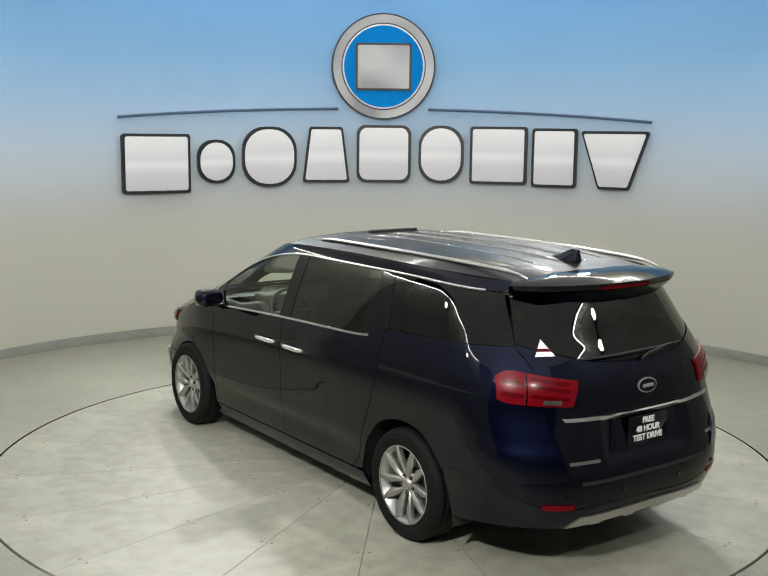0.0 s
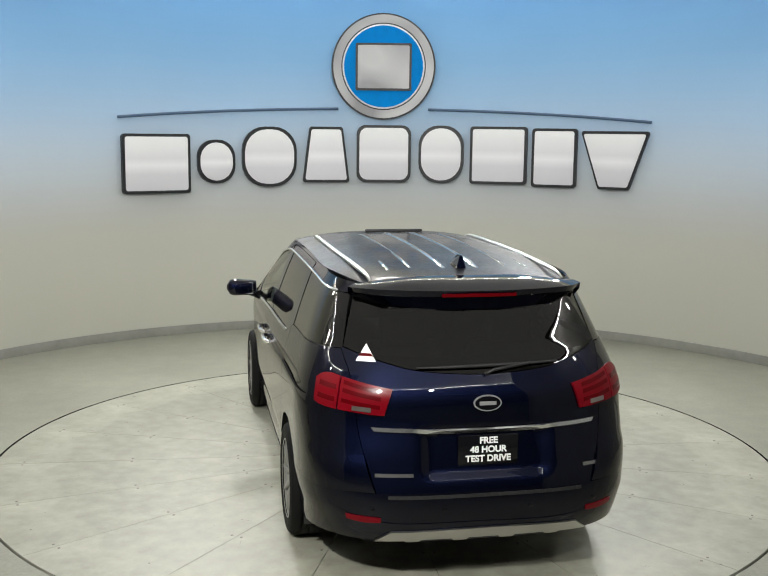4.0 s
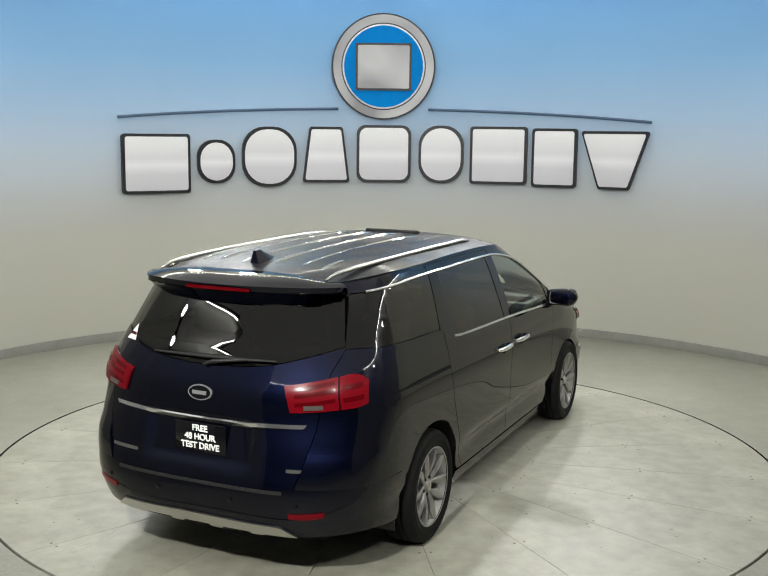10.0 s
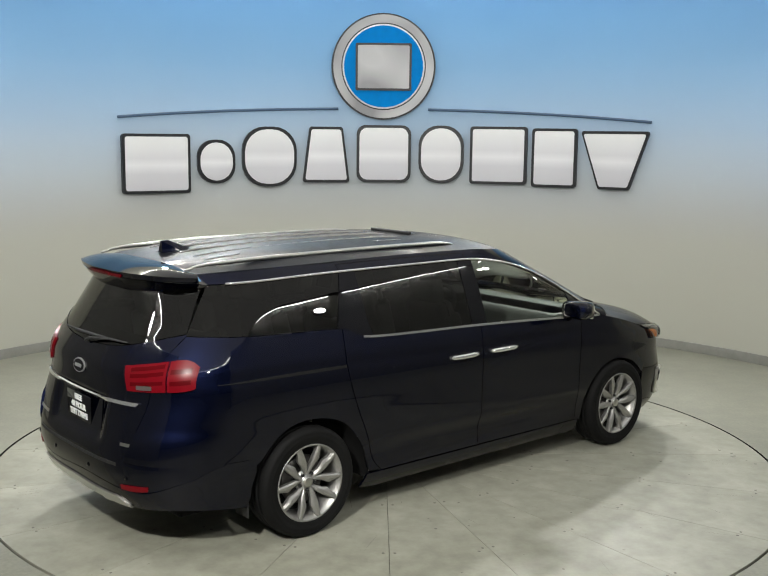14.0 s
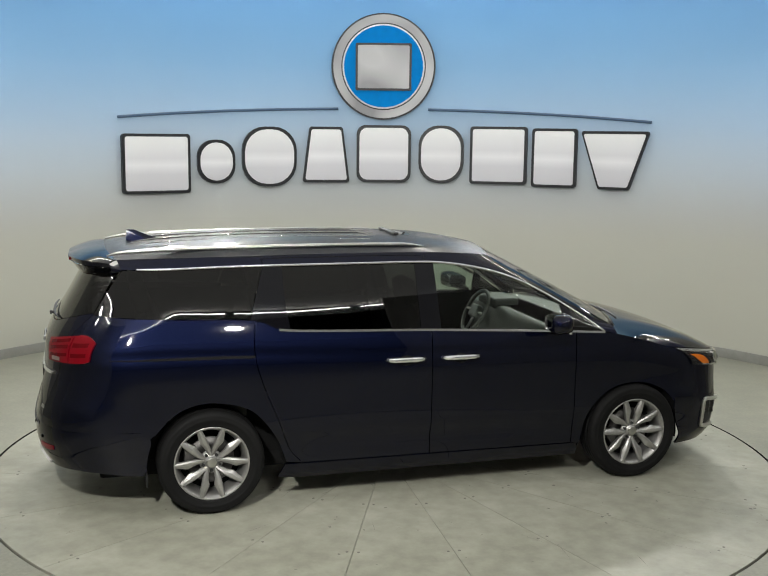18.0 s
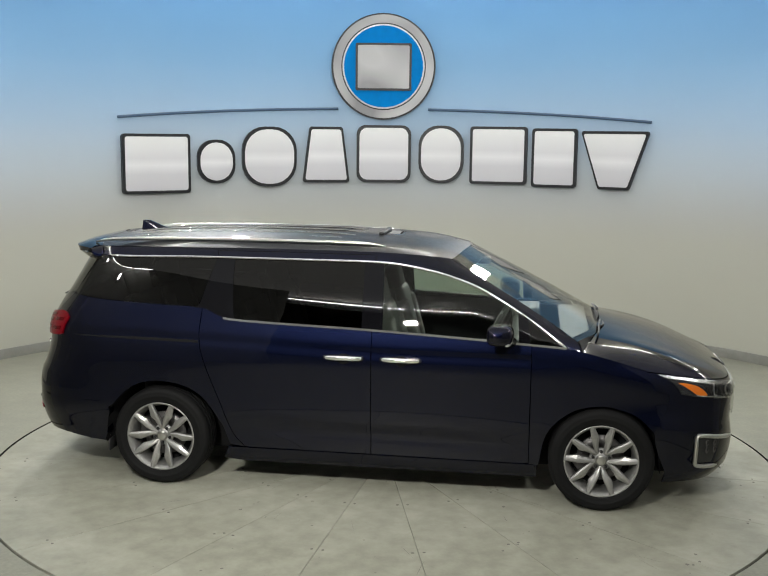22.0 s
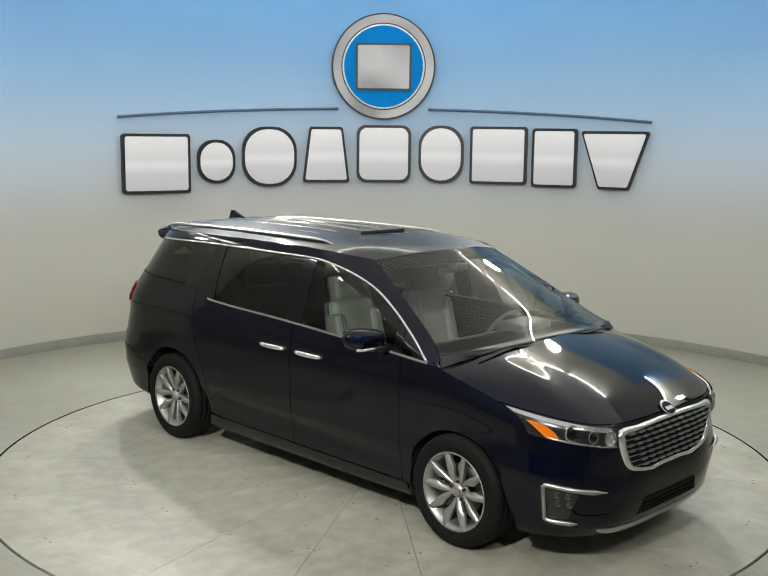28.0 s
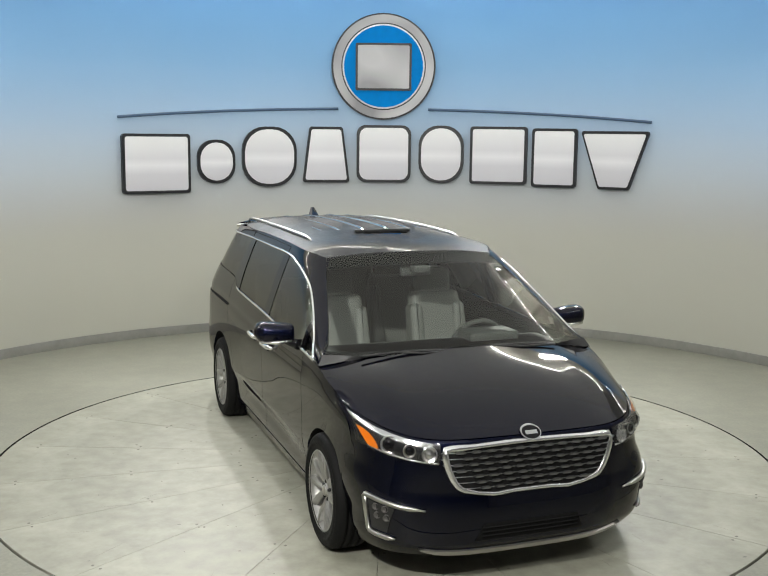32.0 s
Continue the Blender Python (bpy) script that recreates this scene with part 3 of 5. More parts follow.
def smooth(*pts):
    """A dense smooth line through points."""
    p = [np.array(q, float) for q in pts]
    p = [2 * p[0] - p[1]] + p + [2 * p[-1] - p[-2]]
    out = []
    for i in range(1, len(p) - 2):
        for k in range(12):
            t = k / 12
            out.append(0.5 * (2 * p[i] + (p[i + 1] - p[i - 1]) * t + (2 * p[i - 1] - 5 * p[i] + 4 * p[i + 1] - p[i + 2]) * t * t + (3 * p[i] - p[i - 1] - 3 * p[i + 1] + p[i + 2]) * t ** 3))
    return out + [p[-2]]


def even(line, n):
    """n + 1 points evenly along a dense line."""
    q = np.array(line)
    s = np.concatenate([[0], np.cumsum(np.linalg.norm(np.diff(q, axis=0), axis=1))])
    t = np.linspace(0, s[-1], n + 1)
    return np.stack([np.interp(t, s, q[:, k]) for k in range(q.shape[1])], 1)


def sheet(bottom, right, top, left, nu, nv, place=None, out=(1, 0, 0), rim=0.014, lift=0.0, swell=None):
    """A panel between four edge lines: a curved sheet with folded-in edges. place maps plan points to space."""
    B, T, R, L = even(bottom, nu), even(top, nu), even(right, nv), even(left, nv)
    u, v = np.linspace(0, 1, nu + 1)[:, None, None], np.linspace(0, 1, nv + 1)[None, :, None]
    P = (1 - v) * B[:, None] + v * T[:, None] + (1 - u) * L[None] + u * R[None] - ((1 - u) * (1 - v) * B[0] + u * (1 - v) * B[-1] + (1 - u) * v * T[0] + u * v * T[-1])
    if place:
        P = np.array([[place(P[i, j]) for j in range(nv + 1)] for i in range(nu + 1)])
    if swell:
        P = P + np.array([[swell(i / nu, j / nv) for j in range(nv + 1)] for i in range(nu + 1)])
    N = np.cross(np.gradient(P, axis=0), np.gradient(P, axis=1))
    N /= np.linalg.norm(N, axis=2, keepdims=True) + 1e-12
    flip = (N * np.array(out)).sum() < 0
    if flip:
        N = -N
    P = P + N * lift
    at = lambda i, j: i * (nv + 1) + j
    verts = [P[i, j] for i in range(nu + 1) for j in range(nv + 1)]
    faces = [(at(i, j), at(i + 1, j), at(i + 1, j + 1), at(i, j + 1)) for i in range(nu) for j in range(nv)]
    if rim:
        loop = [(i, 0) for i in range(nu)] + [(nu, j) for j in range(nv)] + [(i, nv) for i in range(nu, 0, -1)] + [(0, j) for j in range(nv, 0, -1)]
        b, n = len(verts), len(loop)
        verts += [P[i, j] for i, j in loop] + [P[i, j] - N[i, j] * rim for i, j in loop]
        faces += [(b + (k + 1) % n, b + k, b + n + k, b + n + (k + 1) % n) for k in range(n)]
    if flip:
        faces = [f[::-1] for f in faces]
    return verts, faces


def mirrored(geo):
    if isinstance(geo, bmesh.types.BMesh):
        geo.transform(Matrix.Diagonal((-1, 1, 1, 1)))
        bmesh.ops.reverse_faces(geo, faces=geo.faces[:])
        return geo
    return [(-v[0], v[1], v[2]) for v in geo[0]], [f[::-1] for f in geo[1]]


def sides(name, geo, mat, parent, label=""):
    """The same part on the right and on the left."""
    return part(name, geo, mat, parent, label), part(name, mirrored(geo), mat, parent, label)


def line_on(place, pts, lift=0.0, n=24, bend=True):
    """Points in space along a plan line, lifted off the body sideways or ahead."""
    q = even(smooth(*pts) if bend else straight(*pts), n)
    return [Vector(place(p)) for p in q]


def words(name, text, size, parent, mat, m, bold=0.0):
    """Raised lettering in the built-in font, centred."""
    data = bpy.data.curves.new(name, "FONT")
    data.body, data.size, data.align_x, data.align_y, data.extrude, data.offset = text, size, "CENTER", "CENTER", 0.0015, bold
    tmp = new(name, data)
    me = bpy.data.meshes.new_from_object(tmp.evaluated_get(bpy.context.evaluated_depsgraph_get()))
    bpy.data.objects.remove(tmp)
    me.transform(m)
    me.materials.clear()
    me.materials.append(mat)
    ob = new(name, me)
    ob.parent = parent
    return ob


BELT = curve((-2.25, 1.322), (-1.67, 1.291), (-1.22, 1.274), (-1.14, 1.264), (-1.02, 1.211), (-0.93, 1.200), (0.0, 1.168), (0.7, 1.135), (1.345, 1.098))


def belt_line(y0, y1, dz=0.0, n=6):
    return [(y0 + (y1 - y0) * k / n, BELT(y0 + (y1 - y0) * k / n) + dz) for k in range(n + 1)]


TOPS = curve((-2.0, 1.597), (-1.06, 1.613), (0.0, 1.613), (0.35, 1.578), (0.69, 1.483), (1.03, 1.308), (1.34, 1.102))


def top_line(y0, y1, dz=0.0, n=6):
    return [(y0 + (y1 - y0) * k / n, TOPS(y0 + (y1 - y0) * k / n) + dz) for k in range(n + 1)]


def pillar(z):
    """Where the windscreen's edge lies along the car at a height."""
    f = 0.83 + 0.10 * (1.65 - z) / 0.5
    return screen_y(f * WID(z), z)


def gate(z):
    """Half width of the tailgate at a height."""
    return curve((0.60, 0.60), (0.92, 0.68), (1.19, 0.705), (1.335, 0.735), (1.60, 0.645))(z)


PILLAR_TOP = [(-2.02, 1.652), (-1.4, 1.672), (-0.6, 1.678), (0.0, 1.674), (0.30, 1.662), (pillar(1.63), 1.63)] + [(pillar(z), z) for z in (1.56, 1.46, 1.36, 1.26, 1.14)]
HOOD_EDGE = [(1.44, 1.078), (1.60, 1.04), (1.75, 0.998), (1.864, 0.962)]


def build_body(car):
    # side panels
    g = 0.003
    fender = sheet(straight((1.115 + g, 0.27), (1.175, 0.275)) + smooth((1.18, 0.28), (1.233, 0.52), (1.394, 0.675), (1.594, 0.718), (1.80, 0.668), (1.925, 0.56))[1:], smooth((1.925, 0.56), (2.0, 0.70), (2.015, 0.80), (1.95, 0.90), (1.864, 0.96)),
                   smooth((1.115 + g, 1.102), (1.36, 1.092), (1.60, 1.04), (1.864, 0.96)), straight((1.115 + g, 0.27), (1.115 + g, 1.102)), 34, 18, on_side)
    sides("front_fender", fender, PAINT, car)
    door = sheet(straight((0.038 + g, 0.295), (1.115 - g, 0.29)), straight((1.115 - g, 0.29), (1.115 - g, BELT(1.115))), straight(*belt_line(0.038 + g, 1.115 - g)), straight((0.038 + g, 0.295), (0.038 + g, BELT(0.04))), 24, 44, on_side)
    doors = sides("front_door", door, PAINT, car)
    seam = smooth((-0.86, 0.298), (-0.945, 0.40), (-1.02, 0.60), (-1.12, 0.85), (-1.172, 1.05), (-1.165, BELT(-1.165)))
    slide = sheet(straight((-0.86 + g, 0.298), (0.038 - g, 0.295)), straight((0.038 - g, 0.295), (0.038 - g, BELT(0.03))), straight(*belt_line(-1.165 + g, 0.038 - g, 0.0, 24)), [p + (g, 0) for p in seam], 36, 44, on_side)
    slides = sides("sliding_door", slide, PAINT, car)
    rear_edge = [(rear_y(gate(z) + 0.004, z), z) for z in np.linspace(0.606, 1.318, 19)]
    arch = smooth((-1.841, 0.54), (-1.67, 0.703), (-1.454, 0.752), (-1.206, 0.689), (-1.043, 0.501), (-0.965, 0.31))
    k = next(i for i, p in enumerate(arch) if p[0] > -1.10)
    s = next(i for i, p in enumerate(seam) if p[1] >= 0.70)
    seam_rear = [p - (g, 0) for p in seam]
    quarter = sheet(straight(rear_edge[0], (-1.90, 0.585), (-1.865, 0.55)) + arch[:k + 1], straight(arch[k], seam_rear[s]) + seam_rear[s + 1:], smooth(*belt_line(rear_edge[-1][0], -1.165 - g, 0.0, 12)), smooth(*rear_edge), 44, 34, on_side)
    dogleg = sheet(straight(arch[-1], seam_rear[0]), seam_rear[:s + 1], straight(arch[k], seam_rear[s]), arch[k:][::-1], 6, 14, on_side)
    sides("arch_corner", dogleg, PAINT, car)
    sides("quarter_panel", quarter, PAINT, car)
    sill = sheet(straight((-1.02, 0.200), (-0.90, 0.185), (1.17, 0.19)), straight((1.17, 0.19), (1.15, 0.284)), straight((-0.975, 0.292), (1.15, 0.284)), straight((-1.02, 0.200), (-0.975, 0.292)), 16, 4, on_side, lift=0.004)
    sides("sill", sill, PAINT, car)
    rail = sheet(smooth(*top_line(-2.0, 1.34, 0.0, 16)), straight((1.34, 1.102), (1.44, 1.078), (pillar(1.14), 1.14)), smooth(*PILLAR_TOP), straight((-2.0, TOPS(-2.0)), PILLAR_TOP[0]), 60, 6, on_side)
    sides("roof_side", rail, PAINT, car)
    # glass of the side and its pillars
    gl = sheet(straight(*belt_line(0.11, 1.03, 0.006)), smooth((1.03, BELT(1.03) + 0.006), (1.025, 1.20), (1.02, 1.306)), smooth(*top_line(0.095, 1.02, -0.006, 10)), straight((0.11, BELT(0.11) + 0.006), (0.095, TOPS(0.095) - 0.006)), 16, 12, on_side, rim=0.006, lift=-0.006)
    for ob, geo in zip(doors, (gl, mirrored(gl))):
        part("front_window", geo, SIDE_GLASS, ob, "clear pale green glass").visible_shadow = False
    tri = sheet(straight((1.105, BELT(1.1) + 0.008), (1.315, BELT(1.315) + 0.006)), straight((1.315, BELT(1.315) + 0.006), (1.31, BELT(1.31) + 0.012)), straight((1.085, 1.262), (1.31, BELT(1.31) + 0.012)), straight((1.105, BELT(1.1) + 0.008), (1.085, 1.262)), 6, 6, on_side, rim=0.006, lift=-0.005)
    sides("corner_window", tri, PRIVACY, car, "small dark corner glass")
    post = sheet(straight((1.03, BELT(1.03)), (1.105, BELT(1.1))), straight((1.105, BELT(1.1)), (1.085, 1.268)), straight((1.02, 1.31), (1.085, 1.268)), straight((1.03, BELT(1.03)), (1.02, 1.31)), 4, 8, on_side, lift=-0.002)
    sides("mirror_post", post, GLOSS_BLACK, car, "gloss black window post")
    bp = sheet(straight((-0.035, BELT(-0.03)), (0.11, BELT(0.1))), straight((0.11, BELT(0.1)), (0.095, TOPS(0.1))), straight((-0.04, TOPS(0)), (0.095, TOPS(0.1))), straight((-0.035, BELT(-0.03)), (-0.04, TOPS(0))), 4, 12, on_side, lift=-0.003)
    sides("middle_pillar", bp, GLOSS_BLACK, car, "gloss black pillar")
    gl = sheet(straight(*belt_line(-0.93, -0.035, 0.006)), straight((-0.035, BELT(-0.03) + 0.006), (-0.04, TOPS(0) - 0.006)), straight(*top_line(-0.965, -0.04, -0.006)), smooth((-0.93, BELT(-0.93) + 0.006), (-0.955, 1.35), (-0.965, TOPS(-0.96) - 0.006)), 14, 12, on_side, rim=0.006, lift=-0.006)
    for ob, geo in zip(slides, (gl, mirrored(gl))):
        part("rear_window", geo, PRIVACY, ob, "dark tinted glass")
    cp = sheet(straight(*belt_line(-1.195, -0.93, 0.0, 16)), smooth((-0.93, BELT(-0.93)), (-0.955, 1.35), (-0.965, TOPS(-0.96))), straight((-1.09, TOPS(-1.09)), (-0.965, TOPS(-0.965))), straight((-1.195, BELT(-1.195)), (-1.09, TOPS(-1.09))), 12, 12, on_side, lift=-0.001)
    sides("rear_pillar", cp, GLOSS_BLACK, car, "gloss black pillar")
    gl = sheet(smooth(*belt_line(rear_edge[-1][0], -1.20, 0.005)), straight((-1.20, BELT(-1.20) + 0.005), (-1.094, TOPS(-1.094) - 0.005)), straight(*top_line(-2.0, -1.094, -0.005)), straight((rear_edge[-1][0], BELT(rear_edge[-1][0]) + 0.005), (-2.0, TOPS(-2.0) - 0.005)), 20, 12, on_side, rim=0.006, lift=-0.004)
    sides("quarter_window", gl, PRIVACY, car, "dark tinted wraparound glass")
    # bright lines round the side glass
    sides("chrome_strip", tube([p + Vector((0.004, 0, 0)) for p in line_on(on_side, top_line(-1.90, 1.335, 0.0, 16), n=60)], 0.0085, 6), CHROME, car, "thin chrome strip over the side glass")
    sides("belt_strip", sheet(straight(*belt_line(-1.01, 1.34, -0.008, 30)), straight((1.34, BELT(1.34) - 0.008), (1.34, BELT(1.34) + 0.007)), straight(*belt_line(-1.01, 1.34, 0.007, 30)), straight((-1.01, BELT(-1.01) - 0.008), (-1.01, BELT(-1.01) + 0.007)), 40, 2, lambda p: (side(p[0], BELT(p[0]) - 0.008) + 0.004, p[0], p[1]), rim=0.008), CHROME, car, "thin chrome strip under the side glass")
    sides("slide_track", sheet(smooth((-2.09, 1.052), (-1.6, 1.041), (-1.178, 1.034)), straight((-1.178, 1.034), (-1.178, 1.052)), smooth((-2.09, 1.056), (-1.6, 1.059), (-1.178, 1.052)), straight((-2.09, 1.052), (-2.09, 1.056)), 40, 2, on_side, rim=0, lift=0.005), SHADE, car, "dark sliding door track")
    # cuts of the door openings over the side glass
    sides("door_gap", tube(line_on(on_side, [(-1.085, 1.622), (-1.092, 1.645), (-1.06, 1.656), (-0.5, 1.659), (0.02, 1.655)], n=40), 0.0032, 5), SHADE, car, "dark gap over the sliding door")
    sides("door_gap", tube(line_on(on_side, [(0.035, 1.617), (0.033, 1.652)], n=4, bend=False), 0.0032, 5), SHADE, car, "dark gap between the doors")
    # dark sheets added behind the panels to keep their gaps black
    for y0, y1, z0, z1 in ((-0.95, 1.16, 0.20, 1.12), (1.10, 2.0, 0.76, 1.0), (-2.2, -0.9, 0.80, 1.25)):
        sides("inner_shell", sheet(straight((y0, z0), (y1, z0)), straight((y1, z0), (y1, z1)), straight((y0, z1), (y1, z1)), straight((y0, z0), (y0, z1)), 12, 10, on_side, rim=0, lift=-0.032), SHADE, car)
    part("inner_tail", sheet(straight((-0.70, 0.45), (0.70, 0.45)), straight((0.70, 0.45), (0.74, 1.33)), straight((-0.74, 1.33), (0.74, 1.33)), straight((-0.70, 0.45), (-0.74, 1.33)), 16, 10, on_tail_x, (0, -1, 0), rim=0, lift=-0.09), SHADE, car)
    # windscreen, bonnet, roof
    e = on_side(PILLAR_TOP[5])
    c0 = on_side(PILLAR_TOP[-1])
    header = smooth((-e[0], e[1], e[2]), (-0.36, 0.60, 1.658), (0, 0.635, 1.668), (0.36, 0.60, 1.658), e)
    foot = smooth((-c0[0], c0[1], c0[2]), (-0.5, screen_y(0.5, 1.145), 1.145), (0, SCREEN(1.15), 1.15), (0.5, screen_y(0.5, 1.145), 1.145), c0)
    edge = [on_side(p) for p in PILLAR_TOP[5:][::-1]]
    right, left = smooth(*edge), smooth(*[(-p[0], p[1], p[2]) for p in edge])
    ws = part("windscreen", sheet(foot, right, header, left, 28, 14, None, (0, 1, 1), rim=0.006), CLEAR, car, "clear windscreen")
    ws.visible_shadow = False
    grid_l, grid_r, grid_b, grid_t = even(left, 40), even(right, 40), even(foot, 28), even(header, 28)

    def inside(k, j):
        """A point of the windscreen's own sheet, by its column and its row of 40."""
        u, v = k / 28, j / 40
        return (1 - v) * grid_b[k] + v * grid_t[k] + (1 - u) * grid_l[j] + u * grid_r[j] - ((1 - u) * (1 - v) * grid_b[0] + u * (1 - v) * grid_b[-1] + (1 - u) * v * grid_t[0] + u * v * grid_t[-1])
    for name, cols, rows, label in (("shade_band", (0, 28), (35, 40), "black band along the windscreen's top"), ("foot_band", (0, 28), (0, 2), "black band along the windscreen's foot")):
        v = [inside(k, j) + np.array((0, -0.006, -0.010)) for k in range(cols[0], cols[1] + 1) for j in range(rows[0], rows[1] + 1)]
        m = rows[1] - rows[0] + 1
        f = [(i * m + j, (i + 1) * m + j, (i + 1) * m + j + 1, i * m + j + 1) for i in range(cols[1] - cols[0]) for j in range(m - 1)]
        part(name, (v, f), SHADE, ws, label)
    hood_r = [on_side(p) for p in HOOD_EDGE]
    back = smooth((-hood_r[0][0], hood_r[0][1], hood_r[0][2]), (-0.55, 1.53, 1.150), (0, 1.60, 1.172), (0.55, 1.53, 1.150), hood_r[0])
    nose_line = [(round_nose(1.864, 0.962), 0.962), (60, 0.938), (48, 0.912), (36, 0.891), (24, 0.878), (12, 0.873), (0, 0.872)]
    lip = [on_nose(p) for p in nose_line]
    lip = smooth(*([(-p[0], p[1], p[2]) for p in lip] + lip[:-1][::-1]))
    lip[0], lip[-1] = np.array((-hood_r[-1][0], hood_r[-1][1], hood_r[-1][2])), np.array(hood_r[-1])

    def hood_swell(u, v):
        s = 1.6 * (1 - (1 - v) ** 2.5) * (1 - v) * (1 - (2 * u - 1) ** 6)
        crease = 0.010 * math.exp(-(((abs(2 * u - 1) - 0.62) / 0.10) ** 2)) * math.sin(math.pi * min(1, v * 1.1))
        return (0, 0, 0.050 * s + crease)
    part("bonnet", sheet(lip, smooth(*hood_r[::-1]), back, smooth(*[(-p[0], p[1], p[2]) for p in hood_r[::-1]]), 48, 24, None, (0, 0, 1), swell=hood_swell), PAINT, car, "long sloping bonnet")
    part("cowl", sheet(back, straight(hood_r[0], c0), foot, straight((-hood_r[0][0], hood_r[0][1], hood_r[0][2]), (-c0[0], c0[1], c0[2])), 24, 3, None, (0, 0, 1), rim=0, lift=-0.012), BLACK, car, "black cowl under the wipers")
    ends = [on_side(p) for p in PILLAR_TOP[:6]]
    tail_root = smooth((-ends[0][0], ends[0][1], ends[0][2]), (-0.35, -2.08, 1.694), (0, -2.09, 1.700), (0.35, -2.08, 1.694), ends[0])
    r_edge = smooth(*ends[::-1])
    part("roof", sheet(header, [np.array(p) for p in r_edge], tail_root, [p * (-1, 1, 1) for p in r_edge], 36, 30, None, (0, 0, 1), swell=lambda u, v: (0, 0, 0.040 * (1 - (2 * u - 1) ** 4) * math.sin(math.pi * v) ** 0.7)), ROOF_PAINT, car)


def roof_z(x, y):
    """Height of the roof's top at a place, for what lies on it."""
    e = curve((-2.05, 1.652), (-1.4, 1.672), (-0.6, 1.678), (0.0, 1.674), (0.35, 1.66), (0.6, 1.63))(y)
    c = curve((-2.09, 1.70), (-1.8, 1.722), (-1.4, 1.738), (-0.7, 1.752), (0.0, 1.742), (0.35, 1.712), (0.63, 1.668))(y)
    return c - (c - e) * min(1, abs(x) / 0.68) ** 2.3


def build_top(car):
    # bars along the roof's edges
    pts = []
    for k in range(33):
        t = k / 32
        y = 0.08 - 2.16 * t
        lift = 0.020 * min(1, t / 0.07, (1 - t) / 0.05) ** 0.6
        x = 0.592 + 0.02 * math.sin(math.pi * t) - 0.03 * t
        pts.append((x, y, roof_z(x, y) + 0.006 + lift))
    geo = tube(pts, [0.008 + 0.009 * min(1, k / 3, (32 - k) / 3) for k in range(33)], 8, 0.8)
    sides("roof_rail", geo, SATIN, car, "satin silver roof rail")
    for x in (-0.42, -0.29, -0.10, 0.10, 0.29, 0.42):
        y0, y1 = -1.93, -0.12
        n = 20
        w = 0.014
        v, f = [], []
        for i in range(n + 1):
            y = y0 + (y1 - y0) * i / n
            h = 0.016 * min(1, i / 1.5, (n - i) / 1.5)
            for dx, dz in ((-w, -0.002), (-w * 0.5, h), (w * 0.5, h), (w, -0.002)):
                v.append((x + dx, y, roof_z(x + dx, y) + 0.003 + dz))
        for i in range(n):
            for q in range(3):
                a = i * 4 + q
                f.append((a + 1, a, a + 4, a + 5))
        part("roof_rib", (v, f), ROOF_PAINT, car)
    # sunroof glass with its wind lip
    v, f = [], []
    for i in range(13):
        for j in range(9):
            x, y = -0.40 + 0.80 * i / 12, -0.02 + 0.44 * j / 8
            v.append((x, y, roof_z(x, y) + 0.0045))
    f = [(i * 9 + j, (i + 1) * 9 + j, (i + 1) * 9 + j + 1, i * 9 + j + 1) for i in range(12) for j in range(8)]
    sun = part("sunroof", (v, f), GLOSS_BLACK, car, "dark sunroof glass")
    part("wind_lip", block(0.44, 0.035, 0.022, 0.008, 2, (0.005, -0.01, roof_z(0, 0) + 0.012)), BLACK, sun, "black wind lip")
    # fin aerial
    v = [(-0.028, -1.94, 0), (0.028, -1.94, 0), (0.034, -1.80, 0), (-0.034, -1.80, 0), (0.02, -1.70, 0), (-0.02, -1.70, 0), (-0.008, -1.935, 0.068), (0.008, -1.935, 0.068), (0.008, -1.885, 0.070), (-0.008, -1.885, 0.070), (0.010, -1.79, 0.030), (-0.010, -1.79, 0.030), (0, -1.69, 0.002)]
    v = [(x, y, z + roof_z(0, -1.8) + 0.004 - (0.006 if z == 0 else 0)) for x, y, z in v]
    f = [(0, 1, 7, 6), (1, 2, 10, 8, 7), (0, 6, 9, 11, 3), (6, 7, 8, 9), (9, 8, 10, 11), (2, 4, 12, 10), (3, 11, 12, 5), (10, 12, 11)]
    part("aerial_fin", (v, f), PAINT, car, "fin aerial on the roof", False)
    # tail spoiler
    ends = on_side(PILLAR_TOP[0])
    root = smooth((-ends[0], ends[1], ends[2]), (-0.35, -2.08, 1.694), (0, -2.09, 1.700), (0.35, -2.08, 1.694), ends)
    edge = smooth((-0.684, -2.065, 1.642), (-0.54, -2.235, 1.650), (-0.25, -2.318, 1.648), (0, -2.328, 1.646), (0.25, -2.318, 1.648), (0.54, -2.235, 1.650), (0.684, -2.065, 1.642))
    sp = part("spoiler", sheet(root, smooth(root[-1], edge[-1]), edge, smooth(root[0], edge[0]), 36, 8, None, (0, 0, 1), rim=0.034, swell=lambda u, v: (0, 0, 0.012 * math.sin(math.pi * v))), PAINT, car, "roof spoiler over the rear glass")
    low = []
    for x in (-0.64, -0.45, -0.2, 0, 0.2, 0.45, 0.64):
        z = 1.535 + 0.045 * (abs(x) / 0.64) ** 3
        low.append((x, rear_y(x, z) - 0.006, z))
    under = [p - (0, -0.010, 0.036) for p in edge]
    part("spoiler_underside", sheet(smooth(*low), straight(low[-1], under[-1]), under, straight(low[0], under[0]), 30, 5, None, (0, -1, -1), rim=0), PAINT, sp)
